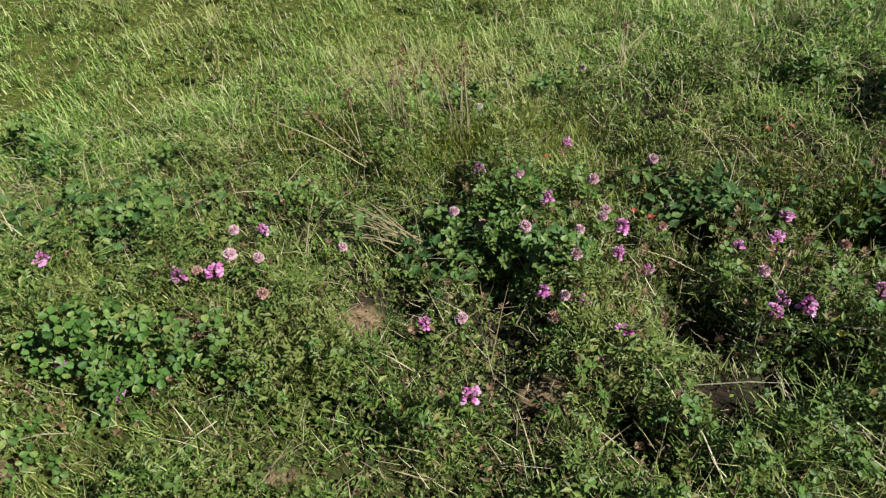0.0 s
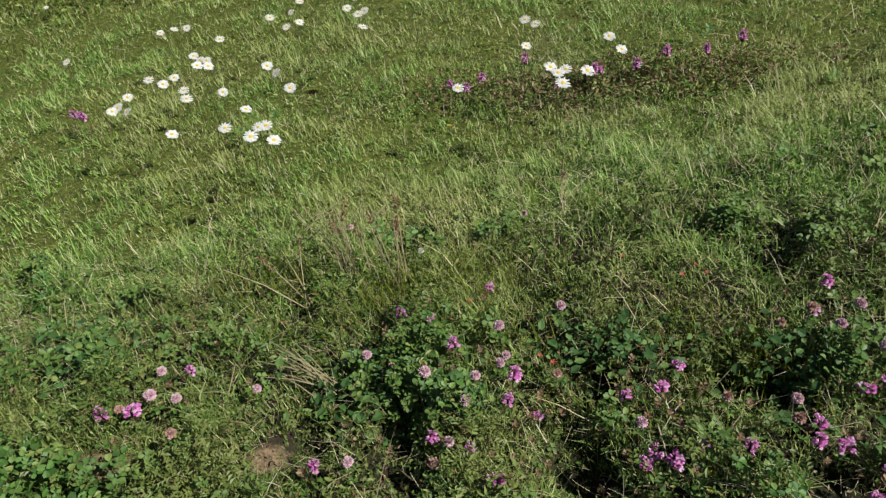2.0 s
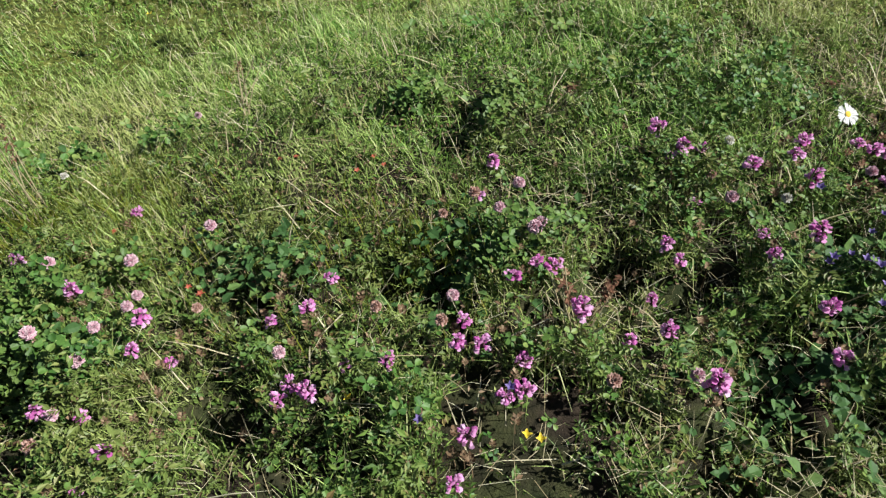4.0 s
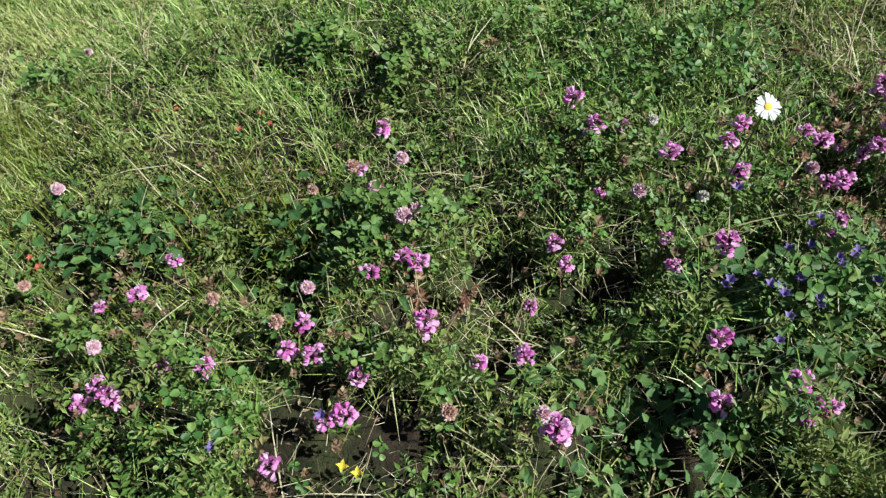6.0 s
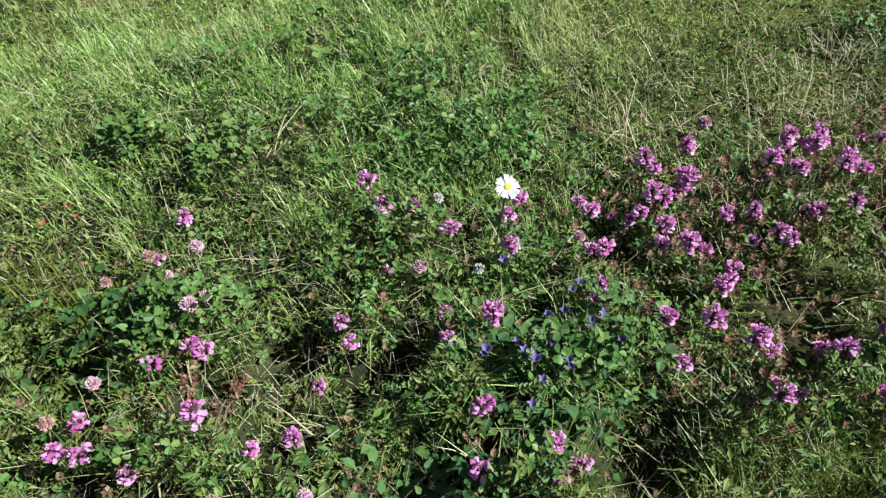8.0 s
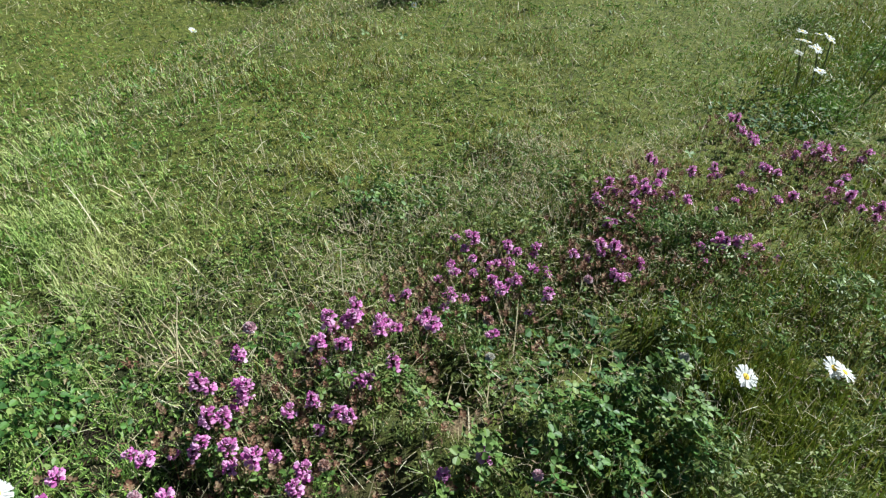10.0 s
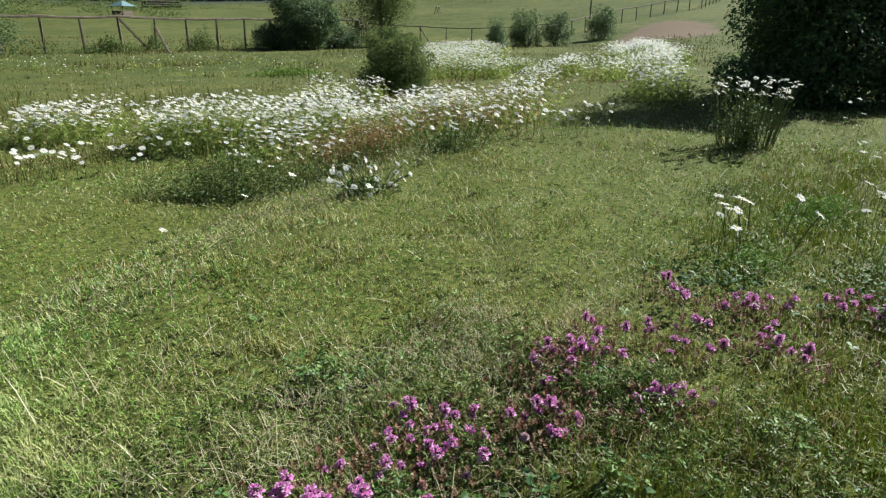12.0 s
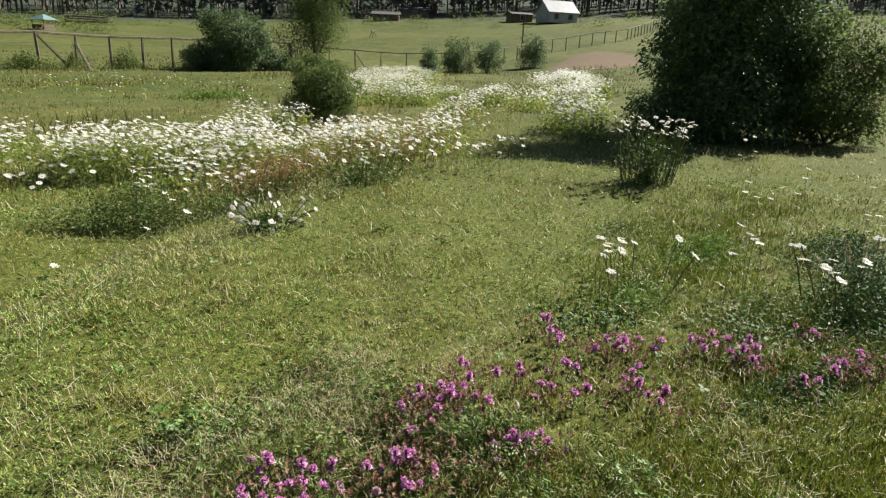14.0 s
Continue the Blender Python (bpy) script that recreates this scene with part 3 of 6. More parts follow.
def build_turf():
    x, y, r = meadow(20000, 780000, 16.0)
    belt = belt_of(x, y) * ease(4.5, 3.0, x)          # shorter, thinner grass among the clover
    lush = ease(1.0, 0.6, np.hypot((x - 2.6) / 0.5, (y - 0.7) / 0.3))
    tufts = ease(-0.4, 0.5, lumps(x, y, 0.16) + 0.4 * lumps(x, y, 0.5))
    clump = clumps_of(x, y, r) * (1 - 0.45 * leafy_bands(x, y))
    x, y, r, belt, tufts, clump = thinned(~bare(x, y) & (rng.rand(len(x)) < (1 - 0.7 * lush) * (0.5 + 0.5 * tufts) * (0.42 + 0.58 * clump) * (1 - 0.35 * belt * (1 - 0.7 * tufts))), x, y, r, belt, tufts, clump)
    n = len(x)
    length = (0.044 + 0.062 * rng.rand(n) ** 1.5) * (0.65 + 0.4 * tufts) * (0.5 + 0.85 * clump) * (1 - 0.42 * ease(1.75, 2.5, x)) * (0.9 - belt * (0.4 - 0.75 * canopy(x, y)))
    width = (0.0014 + 0.0017 * rng.rand(n)) * (r / 1.2) ** 0.62
    comb = 2.4 + 1.6 * lumps(x, y, 0.5)
    az = np.where(rng.rand(n) < 0.06, comb + rng.randn(n) * 0.8, rng.rand(n) * 6.283)
    lean, bend = np.abs(rng.randn(n)) * 0.5 + 0.15, np.abs(rng.randn(n)) * 0.7 + 0.2
    near = r < 3.2
    foot = on_ground(x, y, -0.004)
    olive = rng.rand(n) < 0.03 + ease(2.0, 3.0, x) * (0.6 + 0.3 * ease(0.0, 0.6, lumps(x + 6, y, 0.9)))
    for name, stand, material, label in (("grass", ~olive, GRASS, "short green meadow grass with pale tips"), ("olive_grass", olive, OLIVE_GRASS, "short olive-brown mown grass")):
        one, two = near & stand, ~near & stand
        v, t, slots = joined(blade_mesh(*thinned(one, foot, length, width, az, lean, bend)), spike_mesh(*thinned(two, foot, length, width * 1.25, az, lean + 0.4 * bend)))
        stuff(name, v, t, [material], label, "grass")

    # fine upright blades that grow through the clover
    x, y = bed(15000)
    x, y = thinned(~bare(x, y) & (rng.rand(len(x)) < (0.3 + 0.7 * belt_of(x, y))) & (rng.rand(len(x)) < 0.25 + 0.75 * ease(-0.35, 0.35, lumps(x + 2, y, 0.11) + 0.5 * lumps(x, y + 1, 0.3))), x, y)
    k = 5000
    x, y = np.concatenate([x, rng.normal(2.0, 0.2, k)]), np.concatenate([y, rng.normal(0.58, 0.08, k)])
    n = len(x)
    v, t = blade_mesh(on_ground(x, y, -0.004), (0.035 + 0.085 * rng.rand(n)) * (0.4 + 0.6 * canopy(x, y)), 0.0011 + 0.0013 * rng.rand(n), rng.rand(n) * 6.283, np.abs(rng.randn(n)) * 0.35 + 0.05, np.abs(rng.randn(n)) * 0.7)
    stuff("bed_grass", v, t, [BED_GRASS], "fine pale-tipped grass growing through the clover", "grass")

    # fresh upright grass at the near end of the bed and in tufts among the clover
    spots = [(3.75, 0.2, 0.6, 0.22, 20000, 0.05), (2.5, 0.45, 0.3, 0.1, 5000, 0.085), (4.6, 0.45, 0.4, 0.2, 6000, 0.045), (6.6, 1.25, 0.8, 0.35, 9000, 0.05), (5.2, 1.2, 0.5, 0.25, 6000, 0.05), (2.95, 0.62, 0.2, 0.12, 2500, 0.09), (1.9, 0.52, 0.2, 0.06, 1800, 0.08), (0.75, 1.1, 0.15, 0.1, 1200, 0.1), (-0.05, 1.35, 0.25, 0.12, 2500, 0.1)]
    x, y = np.concatenate([rng.normal(cx, sx, n) for cx, cy, sx, sy, n, tall in spots]), np.concatenate([rng.normal(cy, sy, n) for cx, cy, sx, sy, n, tall in spots])
    tall = np.concatenate([np.full(n, tall) for cx, cy, sx, sy, n, tall in spots])
    x, y, tall = thinned(rng.rand(len(x)) < 0.25 + 0.75 * ease(-0.4, 0.3, lumps(x, y, 0.18)), x, y, tall)
    n = len(x)
    v, t = blade_mesh(on_ground(x, y, -0.004), tall * (0.5 + 0.7 * rng.rand(n)), (0.0016 + 0.0014 * rng.rand(n)) * (np.maximum(x - 1.2, 1.2) / 1.2) ** 0.6, rng.rand(n) * 6.283, np.abs(rng.randn(n)) * 0.25 + 0.05, np.abs(rng.randn(n)) * 0.5)
    stuff("fresh_grass", v, t, [FRESH_GRASS], "fresh yellow-green grass standing in upright tufts", "grass")

    x, y, r = meadow(5200, 185000, 17.0)
    patch = lumps(x, y, 0.4) * 0.6 + lumps(x, y, 1.7) * 0.5
    swath = ease(0.0, 0.55, lumps((0.8 * x + 0.6 * y) / 5, 0.8 * y - 0.6 * x, 0.28) + 0.4 * lumps(x, y, 0.3)) * ease(2.0, 2.6, x)
    x, y, r = thinned(rng.rand(len(x)) < (0.26 + 0.14 * ease(2.0, 2.6, x) + 0.5 * ease(0.0, 0.6, patch) + 0.45 * swath) * (1 - 0.35 * leafy_bands(x, y)) * ease(0.0, 0.5, y + 0.6), x, y, r)
    # a parched strip along the end of the bed
    k = 6000
    px, py = rng.normal(3.1, 0.5, k), rng.normal(1.4, 0.18, k)
    px, py = thinned(rng.rand(k) < ease(-0.3, 0.4, lumps(px, py, 0.25)), px, py)
    x, y, r = np.concatenate([x, px]), np.concatenate([y, py]), np.concatenate([r, np.full(len(px), 1.6)])
    n = len(x)
    length = (0.022 + 0.06 * rng.rand(n) ** 2.0) * (1 + 0.1 * np.log(r))
    width = (0.0006 + 0.0008 * rng.rand(n)) * (r / 1.2) ** 0.72
    length = length * (1 - 0.25 * ease(2.2, 3.0, x))
    lean = np.where(rng.rand(n) < 0.6, 1.0 + 0.45 * rng.rand(n), 0.2 + 0.5 * rng.rand(n))
    foot, az, bend = on_ground(x, y, 0.015 + 0.05 * rng.rand(n)), rng.rand(n) * 6.283, rng.randn(n) * 0.25
    near = r < 2.2
    v, t, slots = joined(blade_mesh(*thinned(near, foot, length, width, az, lean, bend)), spike_mesh(*thinned(~near, foot, length, width * 1.3, az, lean)))
    stuff("dry_grass", v, t, [STRAW], "dry straw-coloured grass lying in the turf", "grass")

    # fine leaves low in the mown turf
    x, y, r = meadow(3500, 60000, 9.0)
    x, y, r = thinned((rng.rand(len(x)) > 0.92 * belt_of(x, y)) | (x > 3.0), x, y, r)
    n = len(x)
    size = (0.006 + 0.0085 * rng.rand(n)) * (r / 1.6) ** 0.75
    v, t = strew(DIAMOND_V, DIAMOND_T, on_ground(x, y, 0.004 + 0.03 * rng.rand(n) * (0.4 + 0.8 * clumps_of(x, y, r))), turns(rng.rand(n) * 6.283, 0.3 + np.abs(rng.randn(n)) * 0.8, rng.rand(n) * 6.283), size)
    stuff("turf_leaves", v, t, [TURF_LEAF], "fine green and yellowish leaves low in the turf", "grass")

    # small broad leaves of clover and plantain in loose patches through the turf
    x, y, r = meadow(5500, 140000, 8.0)
    leafy = ease(-0.25, 0.45, 0.7 * lumps(x + 3, y, 0.22) + 0.6 * lumps(x, y + 8, 0.7)) * clumps_of(x + 2.3, y, r)
    leafy = np.maximum(leafy * (1 - 0.6 * ease(1.8, 2.3, x)), 0.5 * leafy_bands(x, y))
    x, y, r = thinned(rng.rand(len(x)) < (0.08 + 0.9 * leafy) * (1 - 0.8 * belt_of(x, y) * ease(3.4, 2.6, x)), x, y, r)
    n = len(x)
    v, t = strew(*small_leaf(), on_ground(x, y, 0.015 + 0.055 * rng.rand(n)), turns(rng.rand(n) * 6.283, np.abs(rng.randn(n)) * 0.6 + 0.1, rng.rand(n) * 6.283), (0.009 + 0.010 * rng.rand(n)) * (r / 1.5) ** 0.45)
    stuff("turf_broad_leaves", v, t, [MEADOW_LEAF], "small broad green leaves growing through the turf", "herbs")

    # rougher grass in the hollow and on the pasture before the fence
    x, y, r = fan_of_view(170000, 7.0, 60.0)
    x, y, r = thinned((rng.rand(len(x)) < 0.35 + 0.65 * ease(-0.3, 0.5, lumps(x, y, 1.6))) & ((y > 0.62 * x + 2.2) | (r > 19)), x, y, r)
    n = len(x)
    v, t = spike_mesh(on_ground(x, y, -0.01), (0.06 + 0.15 * rng.rand(n) ** 2) * (0.45 + 1.3 * ease(-0.2, 0.6, lumps(x, y, 2.3) + 0.5 * lumps(x, y, 0.8))), 0.013 * (r / 9.0) ** 0.8 * (0.6 + 0.8 * rng.rand(n)), rng.rand(n) * 6.283, np.abs(rng.randn(n)) * 0.5 + 0.2)
    stuff("rough_grass", v, t, [ROUGH_GRASS], "rough olive grass on the pasture before the fence", "grass")

    # long pale stalks standing and lying among the grass
    x, y, r = meadow(85, 1100, 7.0)
    x, y, r = thinned((x < 2.6) | (y > 0.9), x, y, r)
    n = len(x)
    v, t = blade_mesh(on_ground(x, y, 0.02), 0.07 + 0.12 * rng.rand(n) ** 1.5, (0.0018 + 0.0012 * rng.rand(n)) * (r / 1.2) ** 0.6, rng.rand(n) * 6.283, 0.5 + 1.0 * rng.rand(n) ** 0.7, 0.1 + 0.4 * rng.rand(n))
    stuff("straw_stalks", v, t, [STRAW], "long pale stalks of dry grass", "grass")


def leaflet(length, width, fold=0.2):
    side = [(0.3, 0.22, 0.3), (0.49, 0.55, 0.8), (0.36, 0.9, 0.7)]
    v = [(0, 0, 0)] + [(-w * width, y * length, fold * width * z) for w, y, z in side] + [(0, length * 0.93, 0.03 * length)] + [(w * width, y * length, fold * width * z) for w, y, z in side[::-1]]
    return np.array(v), np.array([(0, 4, 1), (1, 4, 2), (2, 4, 3), (0, 7, 4), (7, 6, 4), (6, 5, 4)])


def trefoil():
    lv, lt = leaflet(1.0, 0.85)
    vs, ts = [], []
    for k in range(3):
        a = k * 2.094
        m = np.array([[math.cos(a), -math.sin(a), 0], [math.sin(a), math.cos(a), 0], [0, 0, 1]])
        ts.append(lt + 8 * k)
        vs.append((lv + np.array([0, 0.06, 0])) @ m.T)
    return np.concatenate(vs), np.concatenate(ts)


def oval_leaf():
    v = [(0, 0, 0), (-0.22, 0.28, 0.08), (-0.17, 0.65, 0.1), (0, 1.0, -0.06), (0.17, 0.65, 0.1), (0.22, 0.28, 0.08), (0, 0.4, 0.0), (0, 0.7, 0.03)]
    return np.array(v), np.array([(0, 6, 1), (1, 6, 2), (6, 7, 2), (2, 7, 3), (0, 5, 6), (5, 4, 6), (6, 4, 7), (4, 3, 7)])


def sprig():
    """A feathery leaf: pairs of narrow leaflets along an arched rib, one unit long."""
    v, t = [], []
    for k in range(7):
        f, side = (k // 2 + 0.6) / 4.2, (-1 if k % 2 else 1)
        a = 0.0 if k == 6 else side * 0.95
        x0, y0, z0 = 0.0, f, 0.22 * f - 0.3 * f * f
        size = 0.42 - 0.16 * f
        wx, wy = math.sin(a), math.cos(a)
        n = len(v)
        v += [(x0, y0, z0), (x0 + size * (0.5 * wx - 0.24 * wy), y0 + size * (0.5 * wy + 0.24 * wx), z0 + 0.05), (x0 + size * wx, y0 + size * wy, z0 - 0.04), (x0 + size * (0.5 * wx + 0.24 * wy), y0 + size * (0.5 * wy - 0.24 * wx), z0 + 0.05)]
        t += [(n, n + 2, n + 1), (n, n + 3, n + 2)]
    return np.array(v), np.array(t)


def small_leaf():
    v = [(0, 0, 0), (-0.2, 0.45, 0.09), (0, 1.0, -0.06), (0.2, 0.45, 0.09), (0, 0.5, 0.0)]
    return np.array(v), np.array([(0, 4, 1), (1, 4, 2), (0, 3, 4), (3, 2, 4)])


# x, y and half axes of patches where clover crowds out the grass
CLOVER_PATCHES = [(0.1, 0.97, 0.25, 0.12), (0.25, 1.05, 0.2, 0.14), (-0.75, 1.05, 0.3, 0.14), (-0.5, 0.62, 0.22, 0.1), (0.98, 1.08, 0.16, 0.1), (1.46, 0.66, 0.15, 0.08), (1.66, 0.86, 0.1, 0.07), (0.05, 1.75, 0.3, 0.14), (1.3, 1.85, 0.35, 0.18), (0.95, 1.5, 0.26, 0.14), (1.05, 2.15, 0.3, 0.2)]


def build_herbs():
    sunward = radians(90 - SUN_AZIMUTH)      # leaves turn towards the light
    tv, tt = trefoil()
    x, y, r = meadow(5000, 6000, 6.0)
    lush = ease(1.15, 0.7, np.hypot((x - 2.5) / 0.46, (y - 0.74) / 0.27))
    for cx, cy, rx, ry in CLOVER_PATCHES:
        lush = np.maximum(lush, 0.9 * ease(1.2, 0.6, np.hypot((x - cx) / rx, (y - cy) / ry)))
    belt = belt_of(x, y) * ease(2.6, 2.0, x)
    hum = canopy(x, y)
    want = (1.1 * lush + 0.42 * belt * ease(-0.1, 0.5, lumps(x, y, 0.2) + 0.4 * lumps(x, y + 3, 0.5)) + 0.4 * ease(0.15, 0.6, lumps(x, y, 0.55)) + 0.07 * belt) * (0.15 + 0.95 * hum) * (1 - 0.8 * ease(1.7, 1.85, x) * ease(0.78, 0.68, y) * ease(2.45, 2.2, x))
    x, y, r, lush = thinned((rng.rand(len(x)) < want) & ~bare(x, y), x, y, r, lush)
    n = len(x)
    lift = 0.006 + (0.11 + 0.03 * lush) * canopy(x, y) * (0.35 + 0.65 * rng.rand(n))
    v, t = strew(tv, tt, on_ground(x, y, lift), turns(rng.rand(n) * 6.283, np.abs(rng.randn(n)) * 0.5 + 0.25, sunward + rng.randn(n)), (0.0075 + 0.0085 * rng.rand(n)) * (1 + 0.2 * lush) * (r / 1.2) ** 0.7)
    stuff("clover_leaves", v, t, [CLOVER_LEAF], "green three-part clover leaves carpeting the turf", "clover")

    # feathery sprigs of vetch and thyme-like herbs
    sv, st = sprig()
    x, y, r = meadow(4200, 3500, 5.0)
    belt = belt_of(x, y) * ease(4.4, 3.0, x)
    lush = ease(1.15, 0.7, np.hypot((x - 2.5) / 0.46, (y - 0.74) / 0.27))
    want = (0.9 * belt * (1 - 0.8 * lush) * ease(0.8, -0.5, lumps(x, y, 0.2)) + 0.12) * (0.4 + 0.7 * canopy(x, y))
    x, y, r = thinned((rng.rand(len(x)) < want) & ~bare(x, y), x, y, r)
    n = len(x)
    v, t = strew(sv, st, on_ground(x, y, 0.004 + 0.125 * canopy(x, y) * (0.15 + 0.85 * rng.rand(n))), turns(rng.rand(n) * 6.283, rng.rand(n) * 0.9 + 0.1, rng.rand(n) * 6.283), (0.02 + 0.022 * rng.rand(n)) * (r / 1.2) ** 0.6)
    stuff("herb_sprigs", v, t, [HERB_LEAF], "feathery olive-green sprigs of low meadow herbs", "herbs")

    ov, ot = small_leaf()
    x, y, r = meadow(8200, 8000, 6.0)
    belt = belt_of(x, y) * ease(4.6, 3.2, x)
    want = (0.75 * belt * ease(0.75, -0.3, lumps(x, y, 0.2)) + 0.2) * (0.35 + 0.75 * canopy(x, y))
    x, y, r = thinned((rng.rand(len(x)) < want) & ~bare(x, y), x, y, r)
    n = len(x)
    v, t = strew(ov, ot, on_ground(x, y, 0.003 + 0.13 * canopy(x, y) * (0.2 + 0.8 * rng.rand(n))), turns(rng.rand(n) * 6.283, np.abs(rng.randn(n)) * 0.7 + 0.25, sunward + rng.randn(n) * 1.1), (0.009 + 0.017 * rng.rand(n) ** 1.8) * (r / 1.2) ** 0.7)
    stuff("herb_leaves", v, t, [HERB_LEAF], "small olive-green herb leaves between the grasses", "herbs")

    # tiny leaves and bits close over the soil
    x, y = bed(5600)
    x, y = thinned((rng.rand(len(x)) < 0.25 + 0.75 * belt_of(x, y)) & ~bare(x, y), x, y)
    n = len(x)
    v, t = strew(DIAMOND_V * np.array([1.3, 1, 1]), DIAMOND_T, on_ground(x, y, 0.003 + 0.022 * rng.rand(n)), turns(rng.rand(n) * 6.283, rng.rand(n) * 0.8, rng.rand(n) * 6.283), 0.007 + 0.009 * rng.rand(n))
    stuff("low_leaves", v, t, [HERB_LEAF, SEEDHEAD], "tiny green and withered leaves close over the soil", "herbs", np.repeat(rng.choice(2, n, p=[0.8, 0.2]), 2))

    # broad leaves in lush clumps
    wide_v, wide_t = oval_leaf()
    spots = [(1.65, 0.84, 0.16), (1.60, 0.80, 0.16), (1.42, 0.66, 0.16), (0.95, 1.05, 0.12), (0.55, 1.12, 0.12), (2.62, 0.72, 0.25), (0.05, 1.0, 0.15), (-0.75, 1.0, 0.2), (4.3, 1.15, 0.25), (4.6, 0.55, 0.3)]
    x, y = np.concatenate([rng.normal(cx, s * 0.6, 260) for cx, cy, s in spots]), np.concatenate([rng.normal(cy, s * 0.45, 260) for cx, cy, s in spots])
    n = len(x)
    v, t = strew(wide_v * np.array([1.5, 1, 1]), wide_t, on_ground(x, y, 0.02 + 0.06 * rng.rand(n)), turns(rng.rand(n) * 6.283, np.abs(rng.randn(n)) * 0.55, rng.rand(n) * 6.283), 0.015 + 0.018 * rng.rand(n) ** 2)
    stuff("broad_leaves", v, t, [BROAD_LEAF], "broad fresh green leaves in lush clumps", "herbs")

    # withered brown bits and fallen flower heads
    x, y, r = meadow(3800, 2500, 6.0)
    x, y, r = thinned(rng.rand(len(x)) < 0.2 + 0.7 * ease(0.1, 0.6, lumps(x + 7, y, 0.25)) * ease(2.0, 1.2, y), x, y, r)
    n = len(x)
    v, t = strew(ov, ot, on_ground(x, y, 0.01 + 0.06 * rng.rand(n)), turns(rng.rand(n) * 6.283, np.abs(rng.randn(n)) * 0.9, rng.rand(n) * 6.283), 0.006 + 0.008 * rng.rand(n))
    stuff("withered_leaves", v, t, [SEEDHEAD], "withered brown leaves and spent flower heads", "leaves")


build_turf()
build_herbs()

# ---- daisy drifts ----
def daisy_star(petals, wide):
    v, t = [(0, 0, 0.0)], []
    for k in range(petals):
        a = 2 * math.pi * k / petals
        for off, rad, z in ((-wide, 0.8, 0.06), (0.0, 1.0, 0.02), (wide, 0.8, 0.06)):
            v.append((rad * math.cos(a + off), rad * math.sin(a + off), z + 0.05 * ((k * 7) % 3 - 1)))
        b = 1 + 3 * k
        t += [(0, b, b + 1), (0, b + 1, b + 2)]
    return np.array(v), np.array(t)


def dome(sides, radius, tall):
    v = [(0, 0, tall)] + [(radius * math.cos(2 * math.pi * k / sides), radius * math.sin(2 * math.pi * k / sides), 0.0) for k in range(sides)]
    return np.array(v), np.array([(0, 1 + k, 1 + (k + 1) % sides) for k in range(sides)])


